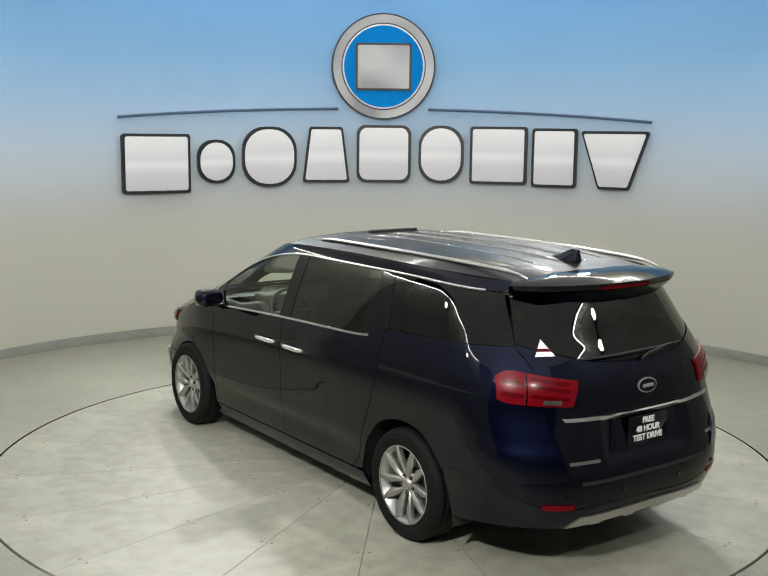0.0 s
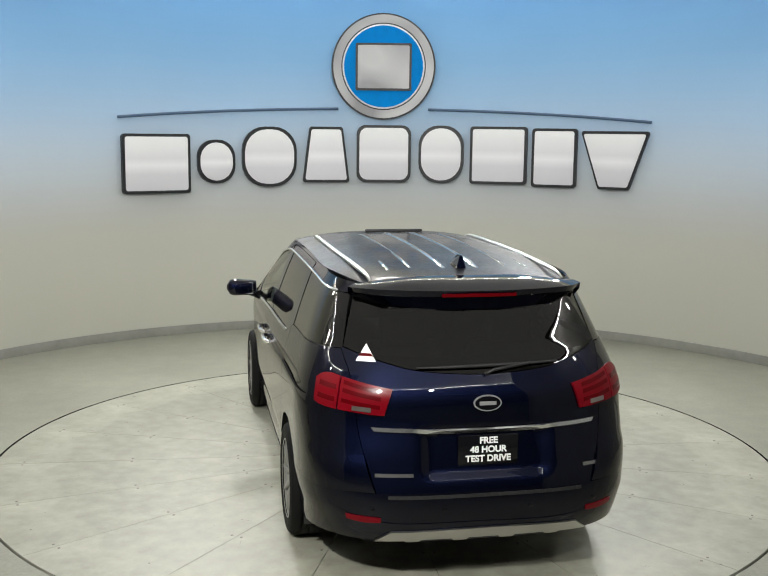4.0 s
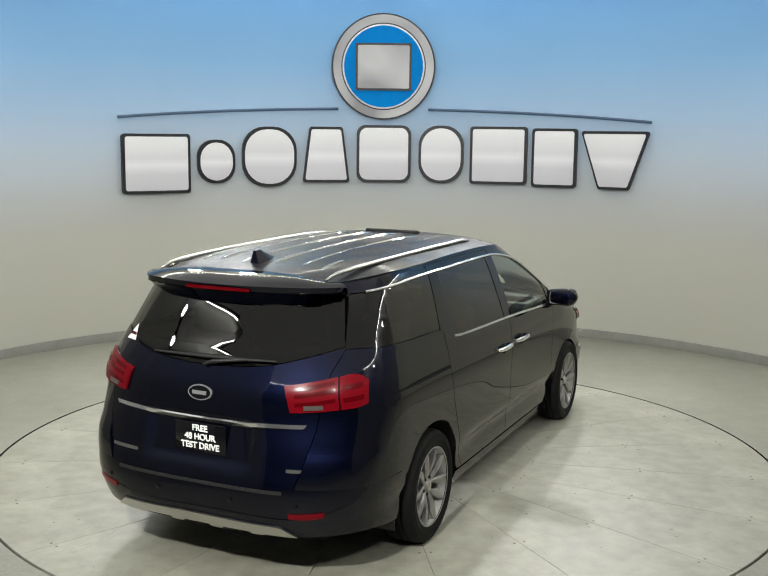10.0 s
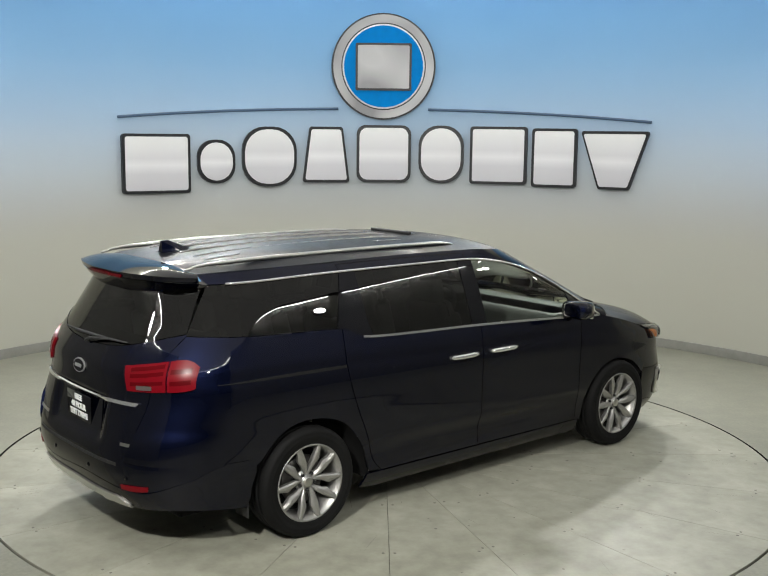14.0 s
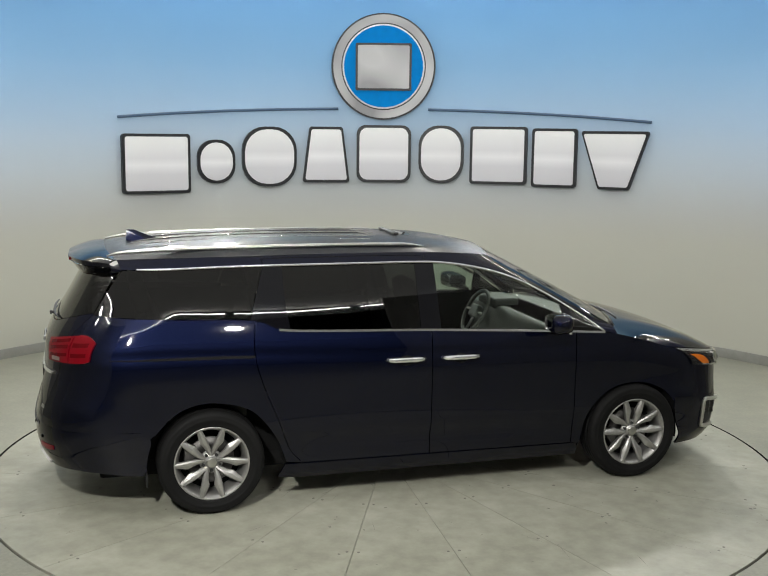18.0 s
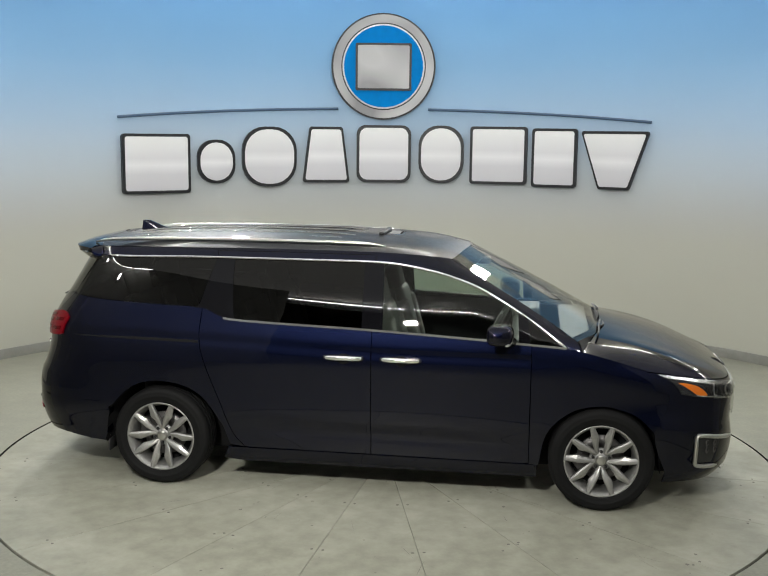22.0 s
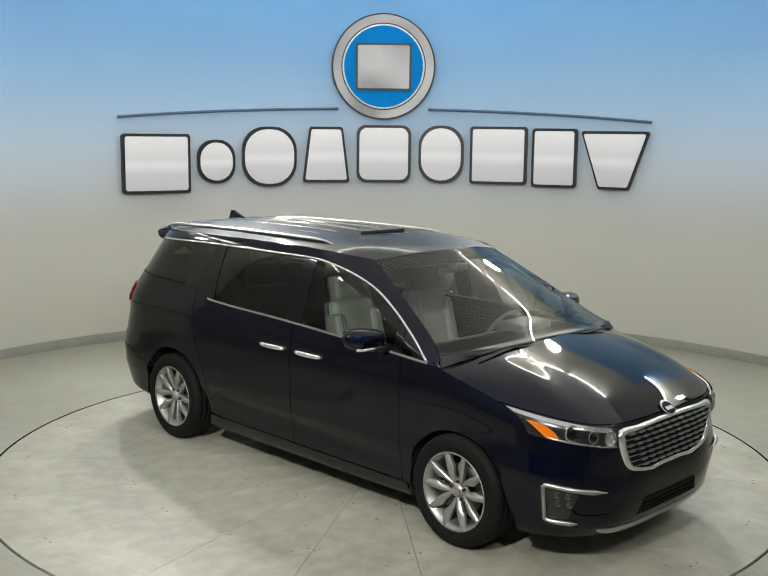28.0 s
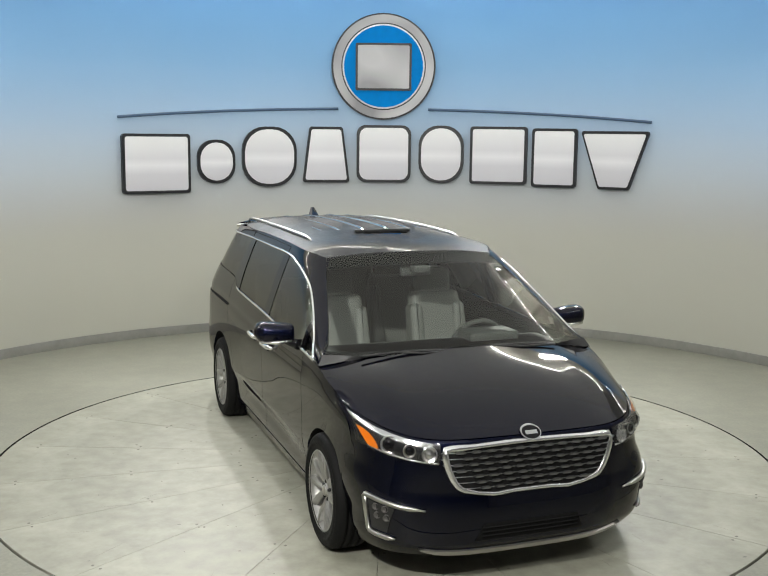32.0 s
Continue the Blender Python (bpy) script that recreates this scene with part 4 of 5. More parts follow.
    cheek = [on_side((-1.99, 1.590)), on_side(PILLAR_TOP[0]), edge[-1], under[-1], (0.64, rear_y(0.64, 1.56) - 0.004, 1.56)]
    sides("spoiler_cheek", (cheek, [(0, 3, 2, 1), (0, 4, 3)]), PAINT, car)
    lamp_low = [(x, -2.328 + 0.06 * (x / 0.25) ** 2 * 0.2, 1.614) for x in (-0.21, -0.1, 0, 0.1, 0.21)]
    lamp_top = [(x, y - 0.002, z + 0.018) for x, y, z in lamp_low]
    part("high_brake_lamp", sheet(smooth(*lamp_low), straight(lamp_low[-1], lamp_top[-1]), smooth(*lamp_top), straight(lamp_low[0], lamp_top[0]), 12, 2, None, (0, -1, 0), rim=0.012, lift=0.004), RED_DEEP, sp, "red high brake lamp")


def build_front(car):
    tip = [(round_nose(2.0, 0.2), 0.2), (round_nose(1.965, 0.40), 0.40)] + [(round_nose(y + 0.003, z), z) for y, z in ((1.925, 0.56), (2.0, 0.70), (2.015, 0.80), (1.95, 0.90), (1.864, 0.955))]
    lip = [tip[-1], (60, 0.933), (48, 0.907), (36, 0.886), (24, 0.873), (12, 0.868), (0, 0.867)]
    bumper = part("front_bumper", sheet(straight((-tip[0][0], 0.2), (-30, 0.215), (30, 0.215), tip[0]), smooth(*tip), smooth(*([(-a, z) for a, z in lip] + lip[:-1][::-1])), smooth(*[(-a, z) for a, z in tip]), 72, 28, on_nose, (0, 1, 0)), PAINT, car)
    # grille
    low = [(-0.36, 0.588), (-0.24, 0.572), (-0.13, 0.581), (0.13, 0.581), (0.24, 0.572), (0.36, 0.588)]
    rt = [(0.36, 0.588), (0.455, 0.622), (0.512, 0.71), (0.545, 0.818)]
    tp = [(-0.545, 0.818), (-0.3, 0.831), (0, 0.836), (0.3, 0.831), (0.545, 0.818)]
    lf = [(-x, z) for x, z in rt]
    grille = part("grille", sheet(straight(*low), smooth(*rt), smooth(*tp), smooth(*lf), 24, 10, on_nose_x, (0, 1, 0), rim=0.01, lift=0.004), SHADE, car, "dark grille with bright mesh")
    ring = list(straight(*low)) + list(smooth(*rt))[1:] + list(smooth(*tp))[::-1][1:] + list(smooth(*lf))[::-1][1:-1]
    ring = even(ring + [ring[0]], 96)[:-1]
    v, f = [], []
    n = len(ring)
    for i, p in enumerate(ring):
        d = ring[(i + 1) % n] - ring[i - 1]
        o = np.array((d[1], -d[0])) / np.linalg.norm(d)
        wide = 0.016 + 0.012 * smoothstep(0.35, 0.5, abs(p[0])) * (1 if p[1] < 0.80 else 0.6)
        for off, lift in ((-wide * 0.2, 0.002), (0.0, 0.020), (wide, 0.016), (wide * 1.15, -0.004)):
            q = p + o * off
            x, y, z = on_nose_x(q)
            v.append((x, y + lift, z))
    for i in range(n):
        j = (i + 1) % n
        f += [(i * 4 + k, j * 4 + k, j * 4 + k + 1, i * 4 + k + 1) for k in range(3)]
    part("grille_surround", (v, f), CHROME, grille, "chrome grille surround")
    rows, cell = 7, 0.094
    for r in range(rows):
        z = 0.606 + r * 0.0338
        half = 0.40 + 0.125 * smoothstep(0.59, 0.78, z)
        x = -half + (cell / 2 if r % 2 else 0)
        while x + cell * 0.9 <= half + 0.01:
            c, wd, h = x + cell / 2, cell * 0.43, 0.0088
            out = [(c - wd, z), (c - wd * 0.45, z + h), (c + wd * 0.45, z + h), (c + wd, z), (c + wd * 0.6, z - h), (c - wd * 0.6, z - h)]
            a = [on_nose_x(p) for p in out]
            vv = [(p[0], p[1] + 0.008, p[2]) for p in a] + [(c + (p[0] - c) * 0.72, front_y(c, z) + 0.020, z + (p[2] - z) * 0.55) for p in a]
            ff = [tuple(range(6, 12))[::-1]] + [(k, 6 + k, 6 + (k + 1) % 6, (k + 1) % 6) for k in range(6)]
            part("grille_piece", (vv, ff), DARK_CHROME, grille, "", False)
            x += cell
        part("grille_bar", tube([(p[0], p[1] + 0.007, p[2]) for p in line_on(on_nose_x, [(-half - 0.05, z), (0, z), (half + 0.05, z)], n=14)], 0.0034, 5), DARK_CHROME, grille)
    emblem(car, lambda x, z: Vector((x, front_y(x, 0.872) + 0.012 - (z - 0.872) * 1.1, z)), 0.0, 0.882, 0.066, 0.034, 1)
    # headlamps: housing, bright strip, projector, reflectors, amber corner, lens
    for sx in (1, -1):
        flip = (lambda g: g) if sx > 0 else mirrored
        place = on_nose
        up = [(20.5, 0.850), (24, 0.857), (36, 0.873), (48, 0.893), (60, 0.919), (69.0, 0.942)]
        dn = [(21.5, 0.745), (30, 0.755), (42, 0.772), (52, 0.786), (62, 0.80), (69.5, 0.815)]
        hl = part("headlamp", flip(sheet(smooth(*dn), smooth((69.5, 0.815), (69.8, 0.88), (69.0, 0.942)), smooth(*up), straight((21.5, 0.745), (20.5, 0.850)), 30, 8, place, (0.5, 1, 0), rim=0.012, lift=0.003)), LAMP_BOWL, car, "clear headlamp with dark housing and amber corner")
        s_lo = [(a, z - 0.025) for a, z in up[1:]]
        part("light_strip", flip(sheet(smooth(*s_lo), straight(s_lo[-1], up[-1]), smooth(*up[1:]), straight(s_lo[0], up[1]), 24, 2, place, (0.5, 1, 0), rim=0.006, lift=0.010)), CHROME, hl, "bright strip along the lamp's top")
        part("lower_strip", flip(tube([p + Vector((0.004, 0.008, 0.004)) for p in line_on(place, [(a, z + 0.004) for a, z in dn[:5]], n=20)], 0.0055, 6)), CHROME, hl, "thin chrome line")
        am_t = smooth((60.0, 0.873), (63.8, 0.886), (67.2, 0.890))
        part("amber_reflector", flip(sheet(smooth((54.5, 0.806), (58.5, 0.803), (61.8, 0.814)), smooth((61.8, 0.814), (65.5, 0.858), (67.2, 0.890)), am_t, smooth((54.5, 0.806), (56.6, 0.842), (60.0, 0.873)), 8, 6, place, (0.5, 1, 0), rim=0.008, lift=0.011)), AMBER, hl, "amber corner reflector")
        for a, z, r, mat, nm in ((47.5, 0.838, 0.050, CHROME, "projector"), (36.0, 0.818, 0.037, SATIN, "projector"), (26, 0.803, 0.046, CHROME, "reflector_bowl")):
            c = Vector(place((a, z)))
            nrm = Vector((math.sin(radians(a)) * 0.6, 1.0, 0.15)).normalized()
            gv, gf = lathe([(r, 0.012), (r * 0.86, 0.016), (r * 0.80, 0.004), (r * 0.45, 0.006), (0.001, 0.012)], 20)
            q = nrm.to_track_quat("Z", "Y").to_matrix()
            gv = [c + q @ Vector(p) for p in gv]
            part(nm, flip((gv, gf)), mat, hl, "round lamp behind the lens")
            if nm == "projector":
                gv, gf = lathe([(r * 0.66, 0.008), (r * 0.60, 0.016), (r * 0.40, 0.023), (0.001, 0.026)], 20)
                part("projector_lens", flip(([c + q @ Vector(p) for p in gv], gf)), GLOSS_BLACK, hl, "dark glass ball")
        ln = part("lens", flip(sheet(smooth(*dn), smooth((69.5, 0.815), (69.8, 0.88), (69.0, 0.942)), smooth(*up), straight((21.5, 0.745), (20.5, 0.850)), 30, 8, place, (0.5, 1, 0), rim=0.0, lift=0.021)), LENS, hl, "clear lens")
        ln.visible_shadow = False
        # fog lamp bay with its bright bracket
        bay = part("fog_bay", flip(sheet(straight((49, 0.345), (60, 0.345)), straight((60, 0.345), (61.5, 0.53)), straight((42, 0.508), (61.5, 0.53)), smooth((49, 0.345), (47, 0.42), (42, 0.508)), 12, 8, place, (0.5, 1, 0), rim=0.0, lift=0.003)), BLACK, car, "black fog lamp bay")
        pts = [(28, 0.495), (40, 0.513), (52, 0.531), (59.5, 0.540), (62.0, 0.525), (62.6, 0.44), (62.0, 0.345), (58.5, 0.325), (52, 0.320), (44, 0.317)]
        path = line_on(place, pts, n=60)
        path = [p + Vector((0.006, 0.009, 0)) for p in path]
        part("bracket", flip(tube(path, [0.005 + 0.010 * smoothstep(0, 9, k) * smoothstep(0, 5, 60 - k) for k in range(61)], 6)), SATIN, bay, "satin silver bracket round the fog lamps")
        for a, z in ((55, 0.485), (49, 0.482), (55, 0.435), (49, 0.432)):
            c = Vector(place((a, z)))
            gv, gf = lathe([(0.022, 0.006), (0.019, 0.012), (0.014, 0.004), (0.001, 0.006)], 14)
            q = Vector((math.sin(radians(a)) * 0.8, 1.0, 0.0)).normalized().to_track_quat("Z", "Y").to_matrix()
            part("fog_lamp", flip(([c + q @ Vector(p) for p in gv], gf)), STEEL, bay, "small square fog lamp")
    # lower intake, skid and plate holder
    intake = part("lower_intake", sheet(straight((-0.36, 0.305), (0.36, 0.305)), straight((0.36, 0.305), (0.31, 0.405)), straight((-0.31, 0.405), (0.31, 0.405)), straight((-0.36, 0.305), (-0.31, 0.405)), 16, 4, on_nose_x, (0, 1, 0), rim=0.004, lift=0.003), SHADE, car, "black lower air intake")
    for z in (0.330, 0.355, 0.380):
        part("slat", tube([(p[0], p[1] + 0.006, p[2]) for p in line_on(on_nose_x, [(-0.32, z), (0, z), (0.32, z)], n=10)], 0.005, 5), SHADE, intake)
    part("front_skid", sheet(smooth((-0.655, 0.252), (-0.5, 0.222), (0, 0.214), (0.5, 0.222), (0.655, 0.252)), straight((0.655, 0.252), (0.672, 0.268)), smooth((-0.672, 0.268), (-0.5, 0.253), (0, 0.246), (0.5, 0.253), (0.672, 0.268)), straight((-0.655, 0.252), (-0.672, 0.268)), 32, 3, on_nose_x, (0, 1, 0), rim=0.012, lift=0.012), SATIN, car, "satin silver skid strip")
    # wipers
    for x0, x1, dz in ((0.10, 0.72, 0.0), (-0.62, 0.06, 0.004)):
        pts = []
        for k in range(9):
            x = x0 + (x1 - x0) * k / 8
            z = 1.146 + 0.016 * math.sin(math.pi * k / 8) - 0.012 * abs(x)
            pts.append((x, screen_y(x, z) + 0.014, z + 0.012))
        wp = part("wiper", tube(pts, 0.007, 6), BLACK, car, "black windscreen wiper")
        part("wiper_arm", tube([pts[0], (pts[3][0], pts[3][1] + 0.03, pts[3][2] - 0.01), pts[5]], 0.007, 6), BLACK, wp)


def emblem(car, place, x, z, rx, rz, facing):
    """An oval badge: bright ring, dark field and a plain bar."""
    n = 28

    def cap(kx, kz, lift, mat, name, parent):
        v = []
        for t in range(n):
            a = 2 * math.pi * t / n
            v.append(place(x + rx * kx * math.cos(a), z + rz * kz * math.sin(a)) + Vector((0, facing * lift, 0)))
        v += [p - Vector((0, facing * (lift + 0.004), 0)) for p in v]
        f = [tuple(range(n)), *[((k + 1) % n, k, n + k, n + (k + 1) % n) for k in range(n)]]
        if facing > 0:
            f = [q[::-1] for q in f]
        return part(name, (v, f), mat, parent, "", False)
    b = cap(1, 1, 0.004, BRIGHT, "badge", car)
    b["label"] = "oval chrome badge with a dark field"
    cap(0.90, 0.85, 0.0065, GLOSS_BLACK, "badge_field", b)
    q = [(-0.60, -0.24), (0.60, -0.24), (0.60, 0.24), (-0.60, 0.24)]
    v = [place(x + rx * a, z + rz * c) + Vector((0, facing * 0.009, 0)) for a, c in q]
    part("badge_bar", (v, [(0, 1, 2, 3)]), BRIGHT, b, "plain bright bar", False)


def build_rear(car):
    edge = [(gate(z), z) for z in np.linspace(0.60, 1.328, 19)]
    low_glass = [(-0.728, 1.328), (-0.55, 1.275), (-0.36, 1.232), (-0.1, 1.212), (0.1, 1.212), (0.36, 1.232), (0.55, 1.275), (0.728, 1.328)]
    gateway = part("tailgate", sheet(straight((-0.60, 0.603), (0.60, 0.603)), smooth(*edge), smooth(*low_glass), smooth(*[(-x, z) for x, z in edge]), 40, 26, on_gate, (0, -1, 0)), PAINT, car, "tailgate with a chrome bar")
    lg = [(x, z + 0.005) for x, z in low_glass]
    part("tailgate_glass", sheet(smooth(*lg), straight(lg[-1], (0.645, 1.600)), straight((-0.645, 1.600), (0.645, 1.600)), straight(lg[0], (-0.645, 1.600)), 32, 14, on_tail_x, (0, -1, 0), rim=0.006, lift=-0.004), PRIVACY, gateway, "dark tinted rear glass")
    # bumper with sensors, reflectors and silver skid
    rim = [(round_tail(y, z), z) for y, z in ((-1.890, 0.285), (-1.874, 0.36), (-1.852, 0.48), (-1.846, 0.540), (-1.872, 0.580))]
    bumper = part("rear_bumper", sheet(smooth((-rim[0][0], 0.285), (-56, 0.325), (0, 0.315), (56, 0.325), rim[0]), smooth(*rim), straight((-rim[-1][0], 0.580), (-70, 0.601), (-40, 0.602), (40, 0.602), (70, 0.601), rim[-1]), smooth(*[(-a, z) for a, z in rim]), 64, 18, on_tail, (0, -1, 0), rim=0.09), PAINT, car)
    part("rear_skid", sheet(straight((-0.60, 0.326), (-0.30, 0.338), (0.30, 0.338), (0.60, 0.326)), straight((0.60, 0.326), (0.52, 0.388)), smooth((-0.52, 0.388), (0, 0.398), (0.52, 0.388)), straight((-0.60, 0.326), (-0.52, 0.388)), 32, 4, on_tail_x, (0, -1, 0), rim=0.016, lift=0.012), SATIN, bumper, "satin silver skid plate")
    for x in (-0.40, -0.14, 0.12, 0.38):
        v, f = sheet(straight((x - 0.035, 0.325), (x + 0.035, 0.325)), straight((x + 0.035, 0.325), (x + 0.05, 0.342)), straight((x - 0.05, 0.342), (x + 0.05, 0.342)), straight((x - 0.035, 0.325), (x - 0.05, 0.342)), 3, 2, on_tail_x, (0, -1, 0), rim=0.014, lift=0.012)
        part("skid_tooth", (v, f), SATIN, bumper, "silver tooth under the skid plate")
    pad = part("load_pad", sheet(straight((-0.54, 0.573), (0.54, 0.573)), straight((0.54, 0.573), (0.54, 0.592)), straight((-0.54, 0.592), (0.54, 0.592)), straight((-0.54, 0.573), (-0.54, 0.592)), 24, 2, on_tail_x, (0, -1, 0), rim=0.004, lift=0.004), BLACK, bumper, "black ribbed loading pad")
    for k in range(28):
        x = -0.51 + 1.02 * k / 27
        part("rib", tube([(x, rear_y(x, 0.575) - 0.005, 0.575), (x, rear_y(x, 0.590) - 0.005, 0.590)], 0.003, 5), BLACK, pad)
    for x in (-0.62, -0.24, 0.24, 0.62):
        v, f = lathe([(0.013, 0.002), (0.012, 0.005), (0.001, 0.006)], 14, "y")
        part("parking_sensor", ([(p[0] + x, rear_y(x, 0.512) - p[1], p[2] + 0.512) for p in v], f), GLOSS_BLACK, bumper, "round parking sensor")
    for sx in (1, -1):
        flip = (lambda g: g) if sx > 0 else mirrored
        part("reflector", flip(sheet(smooth((0.575, 0.443), (0.66, 0.440), (0.745, 0.452)), straight((0.745, 0.452), (0.752, 0.480)), smooth((0.575, 0.470), (0.66, 0.474), (0.752, 0.480)), straight((0.575, 0.443), (0.575, 0.470)), 8, 2, on_tail_x, (0, -1, 0), rim=0.008, lift=0.006)), RED, bumper, "red reflector")
        # tail lamp in two halves
        up, dn = [(19.5, 1.141), (30, 1.162), (43.2, 1.186)], [(21.6, 1.006), (32, 1.014), (43.2, 1.022)]
        inner = part("tail_lamp", flip(sheet(smooth(*dn), straight(dn[-1], up[-1]), smooth(*up), straight(dn[0], up[0]), 12, 6, on_lamp, (0, -1, 0), rim=0.02, lift=0.014)), RED, gateway, "red tail lamp on the tailgate")
        for z0 in (0.030, 0.075, 0.110):
            a = [(23.5, 1.010 + z0 * 0.95), (32, 1.020 + z0), (41.5, 1.030 + z0 * 1.08)]
            b = [(p, q + 0.020) for p, q in a]
            part("lamp_band", flip(sheet(smooth(*a), straight(a[-1], b[-1]), smooth(*b), straight(a[0], b[0]), 10, 2, on_lamp, (0, -1, 0), rim=0.004, lift=0.0165)), RED_DEEP, inner, "brighter red band")
        a, b = [(27, 1.022), (35.5, 1.027)], [(27, 1.046), (35.5, 1.050)]
        part("reversing_lamp", flip(sheet(straight(*a), straight(a[1], b[1]), straight(*b), straight(a[0], b[0]), 5, 2, on_lamp, (0, -1, 0), rim=0.004, lift=0.019)), SATIN, inner, "small clear reversing lamp")
        up, dn = [(44.0, 1.187), (51, 1.196), (56.5, 1.185), (60.8, 1.158)], [(44.0, 1.022), (50, 1.026), (55, 1.032), (59.5, 1.045)]
        outer = part("corner_lamp", flip(sheet(smooth(*dn), straight(dn[-1], up[-1]), smooth(*up), straight(dn[0], up[0]), 14, 6, on_lamp, (0, -1, 0), rim=0.02, lift=0.014)), RED, car, "red corner tail lamp")
        for z0 in (0.035, 0.095):
            a = [(45.5, 1.024 + z0), (51, 1.028 + z0), (57, 1.034 + z0)]
            b = [(p, q + 0.024) for p, q in a]
            part("lamp_band", flip(sheet(smooth(*a), straight(a[-1], b[-1]), smooth(*b), straight(a[0], b[0]), 8, 2, on_lamp, (0, -1, 0), rim=0.004, lift=0.0165)), RED_DEEP, outer, "brighter red band")
    # chrome bar, plate bay and plate
    part("chrome_bar", sheet(smooth((-0.60, 0.921), (0, 0.912), (0.62, 0.921)), straight((0.62, 0.921), (0.635, 0.942)), smooth((-0.615, 0.942), (0, 0.934), (0.635, 0.942)), straight((-0.60, 0.921), (-0.615, 0.942)), 24, 3, on_gate, (0, -1, 0), rim=0.012, lift=0.014), CHROME, gateway, "chrome bar across the tailgate")
    part("plate_bay", sheet(straight((-0.30, 0.722), (0.31, 0.722)), straight((0.31, 0.722), (0.27, 0.905)), straight((-0.26, 0.905), (0.27, 0.905)), straight((-0.30, 0.722), (-0.26, 0.905)), 8, 4, on_gate, (0, -1, 0), rim=0, lift=0.004), PAINT, gateway, "shallow plate bay")
    y = on_gate((0, 0.81))[1] - 0.016
    plate = part("plate", block(0.335, 0.008, 0.168, 0.003, 1, (0.010, y, 0.813)), GLOSS_BLACK, gateway, "black plate with white advertising words")
    for text, z in (("FREE", 0.866), ("48 HOUR", 0.816), ("TEST DRIVE", 0.766)):
        words("lettering", text, 0.049, plate, LETTER, Matrix.Translation((0.010, y - 0.006, z)) @ pose(0, 0, 0, 90, 0, 0), 0.0016)
    emblem(car, lambda x, z: Vector((x, rear_y(x, 1.068) - 0.006 - (z - 1.068) * -0.15, z)), 0.004, 1.068, 0.078, 0.043, -1)
    for x0, x1, z in ((-0.605, -0.405, 0.698), (0.555, 0.640, 0.703)):
        part("name_bar", sheet(straight((x0, z - 0.009), (x1, z - 0.009)), straight((x1, z - 0.009), (x1, z + 0.009)), straight((x0, z + 0.009), (x1, z + 0.009)), straight((x0, z - 0.009), (x0, z + 0.009)), 6, 2, on_gate, (0, -1, 0), rim=0.004, lift=0.005), SATIN, gateway, "plain silver badge bar")
    # wiper and sticker
    pts = []
    for k in range(10):
        x = -0.37 + 0.80 * k / 9
        z = 1.250 + 0.012 * (k / 9)
        pts.append((x, rear_y(x, z) - 0.016, z))
    wp = part("rear_wiper", tube(pts, [0.004 + 0.006 * math.sin(math.pi * (k + 0.5) / 10) for k in range(10)], 6), BLACK, gateway, "black rear wiper")
    part("wiper_arm", tube([(0.0, rear_y(0, 1.215) - 0.02, 1.215), (0.05, rear_y(0, 1.235) - 0.03, 1.238), pts[7]], 0.009, 6), BLACK, wp)
    tri = [(-0.675, 1.270), (-0.572, 1.272), (-0.611, 1.358)]
    v = [Vector(on_tail_x(p)) + Vector((0, -0.004, 0.0)) for p in tri]
    st = part("sticker", (v, [(0, 1, 2)]), LETTER, gateway, "white triangular sticker on the rear glass", False)
    bar = [(-0.657, 1.296), (-0.585, 1.297), (-0.593, 1.312), (-0.645, 1.312)]
    part("sticker_bar", ([Vector(on_tail_x(p)) + Vector((0, -0.0065, 0.0)) for p in bar], [(0, 1, 2, 3)]), RED_DEEP, st, "red printed bar", False)


